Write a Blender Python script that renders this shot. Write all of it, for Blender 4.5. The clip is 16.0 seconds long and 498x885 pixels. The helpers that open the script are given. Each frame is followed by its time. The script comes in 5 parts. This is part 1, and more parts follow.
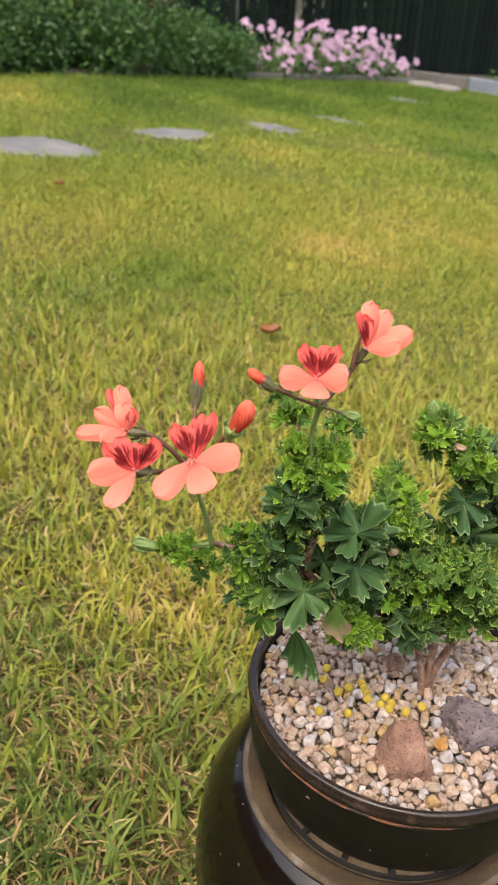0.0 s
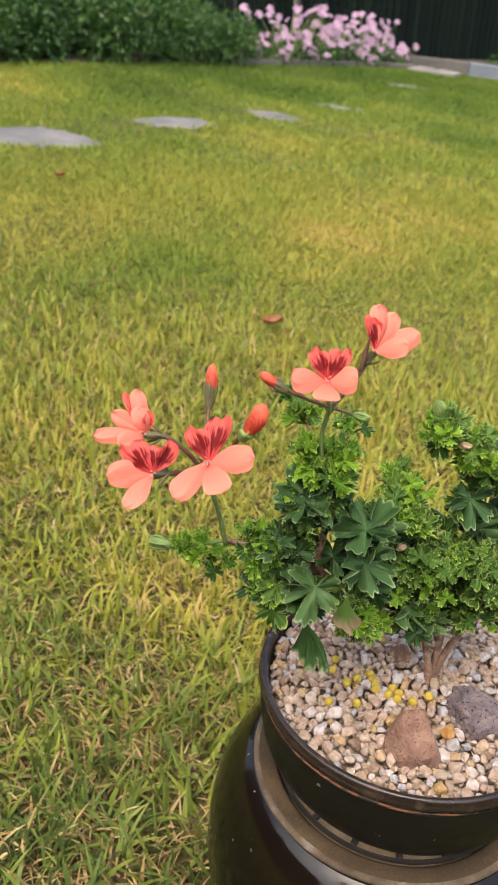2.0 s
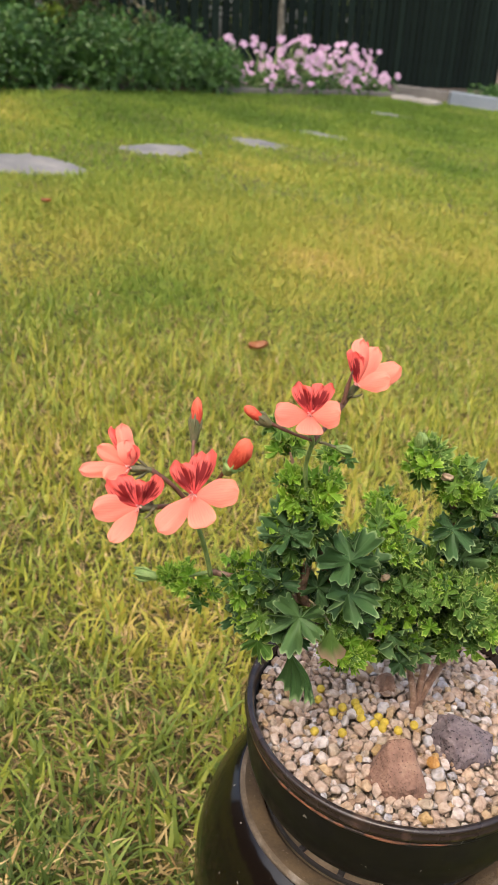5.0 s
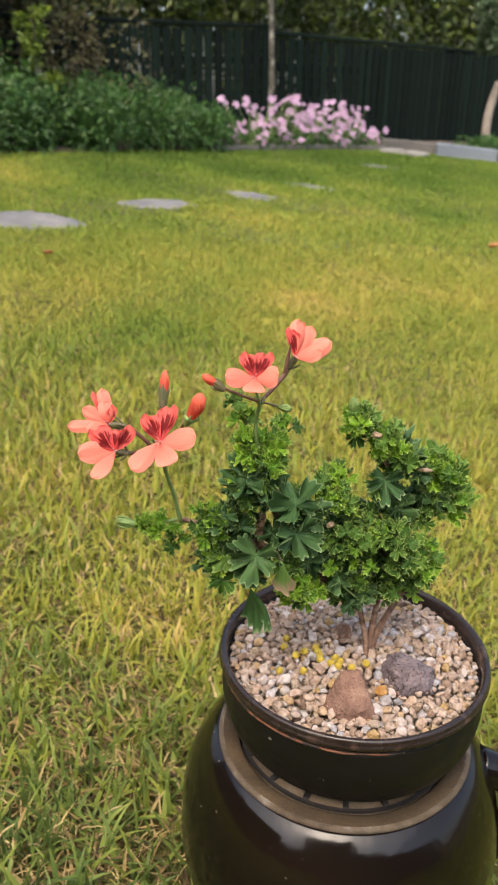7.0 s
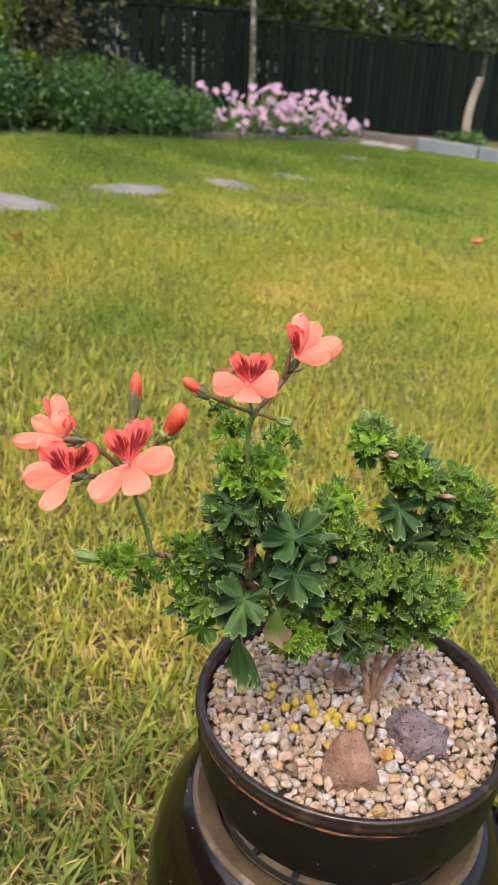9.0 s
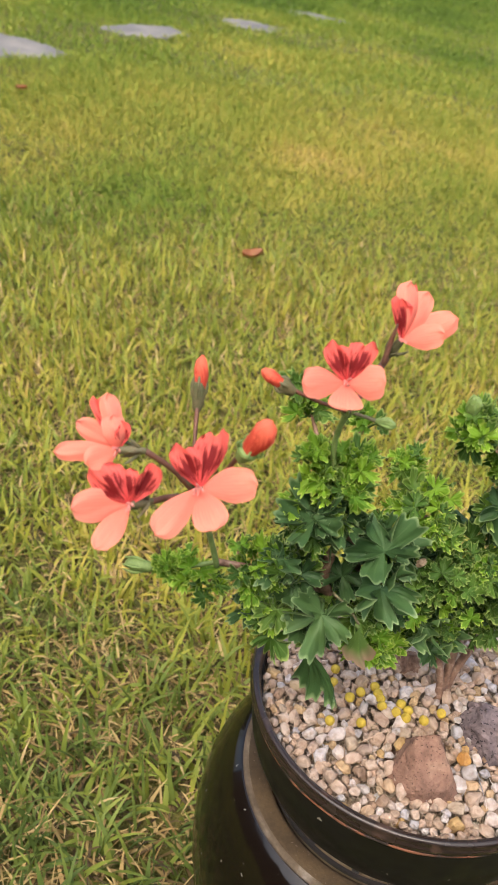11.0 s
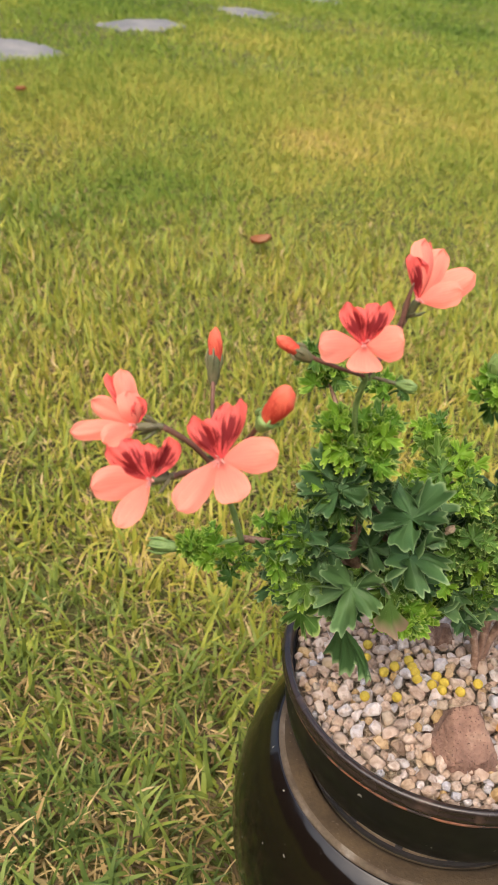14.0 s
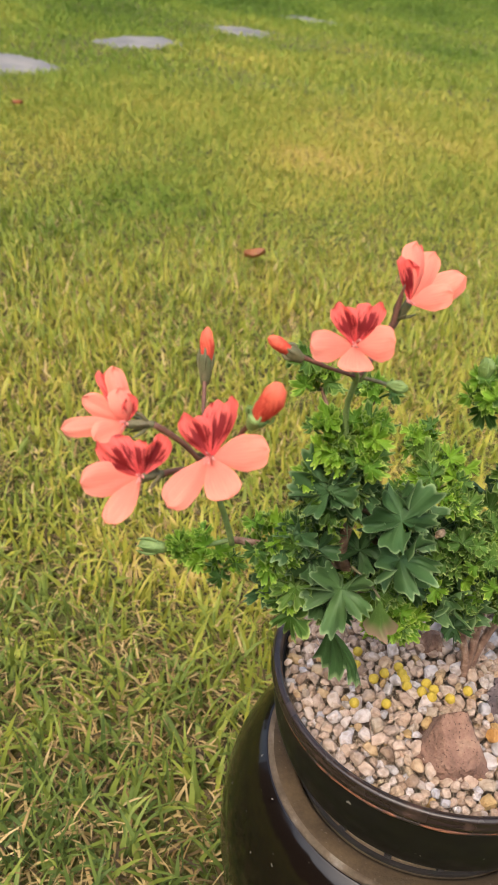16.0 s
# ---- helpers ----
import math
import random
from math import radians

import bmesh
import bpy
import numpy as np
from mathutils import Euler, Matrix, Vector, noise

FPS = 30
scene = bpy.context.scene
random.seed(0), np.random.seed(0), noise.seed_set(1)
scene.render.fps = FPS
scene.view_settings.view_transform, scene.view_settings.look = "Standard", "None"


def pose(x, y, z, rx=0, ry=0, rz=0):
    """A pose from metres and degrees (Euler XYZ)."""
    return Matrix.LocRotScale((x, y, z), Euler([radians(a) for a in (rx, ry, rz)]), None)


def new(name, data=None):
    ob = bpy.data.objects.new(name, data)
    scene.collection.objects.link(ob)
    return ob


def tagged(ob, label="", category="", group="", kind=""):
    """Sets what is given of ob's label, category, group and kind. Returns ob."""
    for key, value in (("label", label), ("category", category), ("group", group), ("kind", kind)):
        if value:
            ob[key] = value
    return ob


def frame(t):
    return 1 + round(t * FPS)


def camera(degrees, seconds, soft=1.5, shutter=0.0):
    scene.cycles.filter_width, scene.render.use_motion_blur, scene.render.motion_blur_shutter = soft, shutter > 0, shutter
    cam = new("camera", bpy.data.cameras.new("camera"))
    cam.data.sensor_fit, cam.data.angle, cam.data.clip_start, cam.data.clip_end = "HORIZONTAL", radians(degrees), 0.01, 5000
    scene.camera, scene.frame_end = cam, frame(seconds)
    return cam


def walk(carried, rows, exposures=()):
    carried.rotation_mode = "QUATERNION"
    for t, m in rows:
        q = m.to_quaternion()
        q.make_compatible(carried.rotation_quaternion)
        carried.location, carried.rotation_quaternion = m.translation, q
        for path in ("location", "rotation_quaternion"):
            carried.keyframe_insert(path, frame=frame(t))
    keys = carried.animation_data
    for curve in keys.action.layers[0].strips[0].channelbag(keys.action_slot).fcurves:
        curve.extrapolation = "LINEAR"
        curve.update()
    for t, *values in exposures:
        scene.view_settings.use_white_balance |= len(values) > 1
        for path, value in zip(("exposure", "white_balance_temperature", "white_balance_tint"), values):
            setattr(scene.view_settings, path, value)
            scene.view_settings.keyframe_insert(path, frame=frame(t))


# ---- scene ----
cam = camera(34.89, 16.0, soft=1.35)
cam.data.dof.use_dof, cam.data.dof.focus_distance, cam.data.dof.aperture_fstop = True, 0.505, 22.0
PATH = [
    (0.0, -0.1292, -0.4502, 0.7648, 62.35, -2.70, 1.18),
    (0.5, -0.1325, -0.4524, 0.7690, 61.66, -2.39, 1.03),
    (1.0, -0.1283, -0.4522, 0.7732, 61.36, -2.30, 0.82),
    (1.5, -0.1357, -0.4565, 0.7749, 61.38, -2.33, 0.92),
    (2.0, -0.1363, -0.4579, 0.7766, 61.48, -2.35, 1.03),
    (2.5, -0.1375, -0.4595, 0.7791, 61.71, -2.38, 1.08),
    (3.0, -0.1351, -0.4592, 0.7801, 62.11, -2.51, 0.99),
    (3.5, -0.1357, -0.4633, 0.7851, 62.68, -2.69, 0.80),
    (5.8, -0.1355, -0.4590, 0.7843, 63.70, -2.52, -0.15),
    (6.0, -0.1276, -0.4699, 0.7901, 64.18, -2.31, 0.10),
    (6.5, -0.1017, -0.5079, 0.7876, 65.25, -1.39, -0.18),
    (7.0, -0.1035, -0.5737, 0.7739, 66.83, -1.06, -0.25),
    (7.5, -0.1172, -0.5813, 0.7689, 67.96, -1.34, -0.26),
    (8.0, -0.1151, -0.5813, 0.7631, 68.14, -1.77, -0.58),
    (8.5, -0.1111, -0.5387, 0.7535, 67.54, -2.40, -1.37),
    (9.0, -0.1129, -0.4720, 0.7478, 66.29, -2.88, -1.65),
    (9.5, -0.1156, -0.4333, 0.7414, 63.75, -3.59, -1.40),
    (10.0, -0.1464, -0.3895, 0.7650, 60.44, -4.74, -1.03),
    (10.2, -0.1530, -0.3746, 0.7744, 59.14, -4.78, -0.75),
    (12.3, -0.1411, -0.3619, 0.7613, 55.18, -0.50, -1.01),
    (12.5, -0.1431, -0.3626, 0.7611, 55.26, -0.34, -1.05),
    (13.0, -0.1471, -0.3630, 0.7608, 55.38, -0.16, -1.11),
    (13.5, -0.1478, -0.3646, 0.7596, 55.50, -0.06, -1.16),
    (14.0, -0.1490, -0.3643, 0.7590, 55.56, -0.04, -1.22),
    (14.5, -0.1492, -0.3633, 0.7583, 55.62, 0.00, -1.28),
    (15.0, -0.1527, -0.3643, 0.7584, 55.84, -0.03, -1.32),
    (15.5, -0.1535, -0.3634, 0.7551, 56.31, -0.31, -1.38),
    (16.0, -0.1484, -0.3686, 0.7530, 56.71, -0.77, -1.40),
]
EXPOSURE = 1.10
walk(cam, [(t, pose(x, y, z, rx, ry, rz)) for t, x, y, z, rx, ry, rz in PATH], [(0.0, EXPOSURE), (16.0, EXPOSURE)])

# ---- light: an overcast sky ----
world = bpy.data.worlds.new("overcast_sky")
scene.world = world
world.use_nodes = True
wn = world.node_tree.nodes
sky = wn.new("ShaderNodeTexSky")
sky.sky_type, sky.sun_disc = "NISHITA", False
sky.sun_elevation, sky.sun_rotation = radians(58), radians(200)
sky.air_density, sky.dust_density, sky.ozone_density = 1.0, 6.0, 0.3
world.node_tree.links.new(sky.outputs["Color"], wn["Background"].inputs["Color"])
wn["Background"].inputs["Strength"].default_value = 0.185

sun = new("sun", bpy.data.lights.new("sun", "SUN"))
sun.data.energy, sun.data.angle, sun.data.color = 0.6, radians(100), (1.0, 0.94, 0.84)
sun.matrix_world = pose(0, 0, 6, 32, 0, -20)


# ---- materials ----
def nodes_of(name, rough=0.7, metal=0.0):
    m = bpy.data.materials.new(name)
    m.use_nodes = True
    nt = m.node_tree
    b = nt.nodes["Principled BSDF"]
    b.inputs["Roughness"].default_value = rough
    b.inputs["Metallic"].default_value = metal
    return m, nt, b


def ramp(nt, fac, stops):
    r = nt.nodes.new("ShaderNodeValToRGB")
    while len(r.color_ramp.elements) < len(stops):
        r.color_ramp.elements.new(0.5)
    for e, (p, c) in zip(r.color_ramp.elements, stops):
        e.position, e.color = p, (*c, 1)
    nt.links.new(fac, r.inputs["Fac"])
    return r.outputs["Color"]


def noise_node(nt, scale, detail=4.0, space="Object", distortion=0.0):
    tc = nt.nodes.new("ShaderNodeTexCoord")
    n = nt.nodes.new("ShaderNodeTexNoise")
    n.inputs["Scale"].default_value = scale
    n.inputs["Detail"].default_value = detail
    n.inputs["Distortion"].default_value = distortion
    nt.links.new(tc.outputs[space], n.inputs["Vector"])
    return n.outputs["Fac"]


def mixc(nt, fac, a, b, mode="MIX"):
    n = nt.nodes.new("ShaderNodeMix")
    n.data_type, n.blend_type = "RGBA", mode
    for sock, v in ((n.inputs[0], fac), (n.inputs[6], a), (n.inputs[7], b)):
        if isinstance(v, (int, float)):
            sock.default_value = v
        elif isinstance(v, tuple):
            sock.default_value = (*v, 1)
        else:
            nt.links.new(v, sock)
    return n.outputs[2]


def bump(nt, b, height, strength=0.3, distance=0.002):
    n = nt.nodes.new("ShaderNodeBump")
    n.inputs["Strength"].default_value = strength
    n.inputs["Distance"].default_value = distance
    nt.links.new(height, n.inputs["Height"])
    nt.links.new(n.outputs["Normal"], b.inputs["Normal"])


def calc(nt, op, a, b=0.0):
    n = nt.nodes.new("ShaderNodeMath")
    n.operation = op
    for sock, v in ((n.inputs[0], a), (n.inputs[1], b)):
        if isinstance(v, (int, float)):
            sock.default_value = v
        else:
            nt.links.new(v, sock)
    return n.outputs[0]


def surface(name, stops, scale, rough=0.7, fine=0.0, relief=0.3, distance=0.002, metal=0.0, speck=None, per_object=0.0):
    """A two-scale noise surface: stops over coarse noise, fine grain over it, and relief."""
    m, nt, b = nodes_of(name, rough, metal)
    coarse = noise_node(nt, scale, 5.0)
    if per_object:
        info = nt.nodes.new("ShaderNodeObjectInfo")
        coarse = calc(nt, "ADD", calc(nt, "MULTIPLY", coarse, 1 - per_object), calc(nt, "MULTIPLY", info.outputs["Random"], per_object))
    col = ramp(nt, coarse, stops)
    grain = noise_node(nt, fine or scale * 9, 3.0)
    col = mixc(nt, 0.35, col, ramp(nt, grain, [(0.3, (0.35, 0.35, 0.35)), (0.7, (1.0, 1.0, 1.0))]), "MULTIPLY")
    if speck:
        spot = noise_node(nt, speck[0], 1.0)
        col = mixc(nt, ramp(nt, spot, [(speck[1], (0, 0, 0)), (speck[1] + 0.03, (1, 1, 1))]), col, speck[2])
    nt.links.new(col, b.inputs["Base Color"])
    bump(nt, b, grain, relief, distance)
    return m


def translucent(m, nt, b, col, share=0.35):
    """Lets some light through thin leaves and petals."""
    t = nt.nodes.new("ShaderNodeBsdfTranslucent")
    mix = nt.nodes.new("ShaderNodeMixShader")
    mix.inputs[0].default_value = share
    nt.links.new(col, t.inputs["Color"])
    nt.links.new(b.outputs[0], mix.inputs[1])
    nt.links.new(t.outputs[0], mix.inputs[2])
    nt.links.new(mix.outputs[0], nt.nodes["Material Output"].inputs["Surface"])


# worn straw patches and lush dark ones of the lawn, and broad corrections of its brightness: place, radius, shift
PATCHES = ((0.12, 2.26, 0.24, 0.12), (-0.37, 1.74, 0.40, -0.09), (-0.50, 1.0, 0.26, 0.05), (-0.85, 4.75, 0.75, -0.22), (0.1, 5.6, 0.6, -0.16),
           (1.05, 4.5, 0.35, -0.16), (0.45, 2.7, 0.6, 0.08), (-1.5, 4.5, 0.5, 0.12), (-0.62, 1.48, 0.22, -0.12), (-0.9, 5.9, 1.0, -0.14),
           (0.4, 7.6, 2.2, -0.08), (2.2, 7.0, 1.8, -0.08), (0.1, 1.35, 0.8, 0.07), (0.5, 2.4, 2.0, 0.06), (1.4, 4.6, 1.8, -0.02), (-1.2, 3.0, 1.3, -0.06), (-1.0, 5.4, 1.2, -0.06), (0.5, 7.6, 4.0, -0.20), (-0.9, 4.9, 1.6, -0.05))
# first entry puts the shade on the nearest lawn into the colour; farther ones lighten
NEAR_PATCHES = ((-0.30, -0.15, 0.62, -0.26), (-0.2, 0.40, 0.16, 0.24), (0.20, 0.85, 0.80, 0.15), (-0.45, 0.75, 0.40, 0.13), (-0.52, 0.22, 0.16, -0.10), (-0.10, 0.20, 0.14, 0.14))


def lawn_patches(nt, tone, patches):
    """Shifts a lawn's tone round the given places."""
    tc = nt.nodes.new("ShaderNodeTexCoord")
    flatten = nt.nodes.new("ShaderNodeVectorMath")
    flatten.operation = "MULTIPLY"
    flatten.inputs[1].default_value = (1, 1, 0)
    nt.links.new(tc.outputs["Object"], flatten.inputs[0])
    for x, y, r, shift in patches:
        far = nt.nodes.new("ShaderNodeVectorMath")
        far.operation = "DISTANCE"
        far.inputs[1].default_value = (x, y, 0)
        nt.links.new(flatten.outputs[0], far.inputs[0])
        near = calc(nt, "MAXIMUM", calc(nt, "SUBTRACT", 1.0, calc(nt, "DIVIDE", far.outputs["Value"], r)), 0.0)
        tone = calc(nt, "ADD", tone, calc(nt, "MULTIPLY", near, shift * 1.5))
    return tone


def grass_material():
    m, nt, b = nodes_of("grass_blades", 0.55)
    geo = nt.nodes.new("ShaderNodeNewGeometry")
    patch = noise_node(nt, 1.3, 3.0)
    small = noise_node(nt, 13.0, 3.0)
    tone = calc(nt, "ADD", calc(nt, "ADD", 0.10, calc(nt, "MULTIPLY", geo.outputs["Random Per Island"], 0.32)),
                calc(nt, "ADD", calc(nt, "MULTIPLY", patch, 0.70), calc(nt, "MULTIPLY", small, 0.30)))
    tone = lawn_patches(nt, tone, PATCHES)
    col = ramp(nt, calc(nt, "SUBTRACT", tone, 0.290), [
        (0.05, (0.098, 0.165, 0.027)), (0.28, (0.183, 0.264, 0.040)), (0.46, (0.272, 0.321, 0.055)),
        (0.60, (0.376, 0.364, 0.071)), (0.74, (0.490, 0.413, 0.094)), (0.92, (0.611, 0.439, 0.177))])
    nt.links.new(col, b.inputs["Base Color"])
    b.inputs["Specular IOR Level"].default_value = 0.15
    translucent(m, nt, b, col, 0.45)
    return m


def leaf_material(name, stops, edge, vein, share=0.3, rough=0.5, rim_from=0.91):
    """Blade colour by leaf, paler rim and veins by the blade's own coordinates (u: round the blade, v: outwards)."""
    m, nt, b = nodes_of(name, rough)
    info = nt.nodes.new("ShaderNodeObjectInfo")
    mott = noise_node(nt, 260, 3.0)
    col = ramp(nt, calc(nt, "ADD", calc(nt, "MULTIPLY", info.outputs["Random"], 0.7), calc(nt, "MULTIPLY", mott, 0.3)), stops)
    uv = nt.nodes.new("ShaderNodeUVMap")
    sep = nt.nodes.new("ShaderNodeSeparateXYZ")
    nt.links.new(uv.outputs[0], sep.inputs[0])
    rim = ramp(nt, sep.outputs["Y"], [(rim_from, (0, 0, 0)), (1.0, (0.85, 0.85, 0.85))])
    col = mixc(nt, rim, col, edge)
    fade = calc(nt, "MULTIPLY", calc(nt, "LESS_THAN", calc(nt, "ABSOLUTE", calc(nt, "COSINE", calc(nt, "MULTIPLY", sep.outputs["X"], math.pi * 5))), 0.07), calc(nt, "SUBTRACT", 0.55, calc(nt, "MULTIPLY", sep.outputs["Y"], 0.5)))
    col = mixc(nt, fade, col, vein)
    nt.links.new(col, b.inputs["Base Color"])
    b.inputs["Specular IOR Level"].default_value = 0.22
    bump(nt, b, noise_node(nt, 420, 2.0), 0.35, 0.0006)
    translucent(m, nt, b, col, share)
    return m


def petal_material(name, base, tip, blotch, amount):
    m, nt, b = nodes_of(name, 0.6)
    b.inputs["Specular IOR Level"].default_value = 0.2
    uv = nt.nodes.new("ShaderNodeUVMap")
    sep = nt.nodes.new("ShaderNodeSeparateXYZ")
    nt.links.new(uv.outputs[0], sep.inputs[0])
    u, v = sep.outputs["X"], sep.outputs["Y"]
    col = ramp(nt, v, [(0.0, base), (0.75, tip)])
    vary = noise_node(nt, 90, 3.0)
    col = mixc(nt, 0.12, col, ramp(nt, vary, [(0.3, (0.75, 0.6, 0.6)), (0.7, (1, 1, 1))]), "MULTIPLY")
    # feathered blotch: strongest mid-petal, broken into streaks across
    off = calc(nt, "ABSOLUTE", calc(nt, "SUBTRACT", u, 0.5))
    streak = nt.nodes.new("ShaderNodeTexNoise")
    streak.inputs["Scale"].default_value = 1.0
    streak.inputs["Detail"].default_value = 2.0
    mp = nt.nodes.new("ShaderNodeMapping")
    mp.inputs["Scale"].default_value = (16, 2.2, 1)
    nt.links.new(uv.outputs[0], mp.inputs["Vector"])
    nt.links.new(mp.outputs[0], streak.inputs["Vector"])
    mid = calc(nt, "SUBTRACT", 1.0, calc(nt, "MULTIPLY", calc(nt, "ABSOLUTE", calc(nt, "SUBTRACT", v, 0.46)), 1.6))
    f = calc(nt, "ADD", calc(nt, "SUBTRACT", mid, calc(nt, "MULTIPLY", off, 1.0)), calc(nt, "MULTIPLY", calc(nt, "SUBTRACT", streak.outputs["Fac"], 0.5), 1.9))
    veins = nt.nodes.new("ShaderNodeTexWave")
    veins.inputs["Scale"].default_value = 3.2
    veins.inputs["Distortion"].default_value = 2.5
    veins.inputs["Detail Scale"].default_value = 1.5
    nt.links.new(uv.outputs[0], veins.inputs["Vector"])
    col = mixc(nt, ramp(nt, veins.outputs["Fac"], [(0.0, (0.16, 0.16, 0.16)), (0.35, (0, 0, 0))]), col, blotch)
    mask = ramp(nt, f, [(0.36, (0, 0, 0)), (0.62, (amount, amount, amount))])
    col = mixc(nt, mask, col, blotch)
    nt.links.new(col, b.inputs["Base Color"])
    bump(nt, b, streak.outputs["Fac"], 0.12, 0.0003)
    translucent(m, nt, b, col, 0.35)
    return m


def pebble_material(name, joined):
    m, nt, b = nodes_of(name, 0.75)
    k = 1.0 if joined else 0.009   # single stones are unit meshes scaled down
    if joined:
        rnd = nt.nodes.new("ShaderNodeNewGeometry").outputs["Random Per Island"]
    else:
        rnd = nt.nodes.new("ShaderNodeObjectInfo").outputs["Random"]
    col = ramp(nt, rnd, [(0.0, (0.343, 0.245, 0.180)), (0.12, (0.454, 0.359, 0.288)), (0.26, (0.369, 0.269, 0.192)), (0.40, (0.429, 0.315, 0.238)),
                         (0.52, (0.481, 0.384, 0.308)), (0.61, (0.232, 0.151, 0.096)), (0.69, (0.533, 0.466, 0.425)), (0.83, (0.361, 0.351, 0.366)),
                         (0.92, (0.386, 0.253, 0.092)), (1.0, (0.429, 0.323, 0.246))])
    stain = noise_node(nt, 200 * k, 5.0)
    col = mixc(nt, 0.6, col, ramp(nt, stain, [(0.36, (0.50, 0.39, 0.29)), (0.56, (0.98, 0.98, 0.98))]), "MULTIPLY")
    nt.links.new(col, b.inputs["Base Color"])
    bump(nt, b, noise_node(nt, 420 * k, 5.0), 1.0, 0.0016)
    return m


def glaze_material(name, stops, rough, worn=None, gloss=0.5, wear_from=0.5):
    """Dark brown onggi glaze: glossy, slightly uneven, dust specks and, where asked, worn bands."""
    m, nt, b = nodes_of(name, rough)
    b.inputs["Specular IOR Level"].default_value = gloss
    col = ramp(nt, noise_node(nt, 9, 5.0, distortion=0.6), stops)
    dust = noise_node(nt, 170, 2.0)
    col = mixc(nt, ramp(nt, dust, [(0.735, (0, 0, 0)), (0.76, (0.55, 0.55, 0.55))]), col, (0.32, 0.29, 0.24))
    if worn:
        wear = noise_node(nt, 55, 6.0)
        col = mixc(nt, ramp(nt, wear, [(wear_from, (0, 0, 0)), (wear_from + 0.10, (1, 1, 1))]), col, worn)
    nt.links.new(col, b.inputs["Base Color"])
    nt.links.new(ramp(nt, noise_node(nt, 26, 4.0), [(0.3, (rough * 0.7,) * 3), (0.7, (min(1, rough * 1.6),) * 3)]), b.inputs["Roughness"])
    bump(nt, b, noise_node(nt, 17, 3.0), 0.42, 0.005)
    return m


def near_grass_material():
    """Broad green blades close by, in clumps from deep to yellow-green, some of them with dry tan tips; shade nearest
    the jar is put into the tone.
    """
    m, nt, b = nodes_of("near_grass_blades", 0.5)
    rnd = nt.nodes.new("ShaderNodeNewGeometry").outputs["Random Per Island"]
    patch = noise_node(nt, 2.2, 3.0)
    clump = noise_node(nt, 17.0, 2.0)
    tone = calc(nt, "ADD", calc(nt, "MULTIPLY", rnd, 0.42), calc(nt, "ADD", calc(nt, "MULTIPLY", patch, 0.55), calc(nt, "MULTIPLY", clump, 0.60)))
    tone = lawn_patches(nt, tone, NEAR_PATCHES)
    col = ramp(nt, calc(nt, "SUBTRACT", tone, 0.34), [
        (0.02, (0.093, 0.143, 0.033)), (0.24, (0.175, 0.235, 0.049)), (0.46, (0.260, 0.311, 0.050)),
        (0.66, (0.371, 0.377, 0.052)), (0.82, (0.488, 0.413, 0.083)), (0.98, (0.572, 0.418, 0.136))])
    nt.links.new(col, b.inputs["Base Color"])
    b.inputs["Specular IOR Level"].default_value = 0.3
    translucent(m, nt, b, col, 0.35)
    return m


GRASS = grass_material()
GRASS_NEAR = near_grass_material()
SOIL = surface("lawn_soil", [(0.3, (0.045, 0.050, 0.009)), (0.5, (0.090, 0.092, 0.015)), (0.7, (0.14, 0.12, 0.024))], 9.0, 0.95, 130, 0.7, 0.02)
BED_SOIL = surface("bed_soil", [(0.3, (0.035, 0.026, 0.018)), (0.7, (0.09, 0.065, 0.045))], 12.0, 0.95, 90, 0.8, 0.02)
STONE = surface("stepping_stone_grey", [(0.3, (0.1008, 0.1025, 0.1050)), (0.55, (0.1596, 0.1571, 0.1537)), (0.75, (0.2268, 0.2142, 0.1974))], 6.0, 0.85, 70, 0.5, 0.004)
KERB = surface("kerb_granite", [(0.3, (0.1260, 0.1512, 0.1806)), (0.7, (0.1890, 0.2142, 0.2436))], 4.0, 0.8, 120, 0.4, 0.003)
EDGING = surface("edging_concrete", [(0.3, (0.0756, 0.0714, 0.0655)), (0.7, (0.1596, 0.1470, 0.1344))], 5.0, 0.9, 90, 0.5, 0.004)
FLAG = surface("flagstone_pale", [(0.3, (0.1680, 0.1596, 0.1386)), (0.7, (0.2688, 0.2520, 0.2268))], 5.0, 0.9, 90, 0.5, 0.004)
FENCE = surface("fence_dark_green_paint", [(0.3, (0.0038, 0.0081, 0.0059)), (0.7, (0.0081, 0.0161, 0.0115))], 5.0, 0.75, 60, 0.4, 0.002, per_object=0.5)
FENCE.node_tree.nodes["Principled BSDF"].inputs["Specular IOR Level"].default_value = 0.12
POT_GLAZE = glaze_material("pot_glaze", [(0.3, (0.006, 0.0055, 0.0045)), (0.6, (0.009, 0.0078, 0.006)), (0.75, (0.015, 0.011, 0.008))], 0.42, None, 0.24)
RIM_GLAZE = glaze_material("rim_glaze", [(0.3, (0.013, 0.0085, 0.007)), (0.7, (0.028, 0.018, 0.014))], 0.22, (0.060, 0.036, 0.027), 0.45, 0.56)
RUST = glaze_material("bare_clay_band", [(0.3, (0.13, 0.05, 0.022)), (0.7, (0.22, 0.085, 0.04))], 0.6, (0.03, 0.02, 0.015))
JAR_GLAZE = glaze_material("jar_glaze", [(0.3, (0.0045, 0.0030, 0.0022)), (0.6, (0.0075, 0.0048, 0.0032)), (0.75, (0.011, 0.007, 0.0045))], 0.12, None, 0.40)
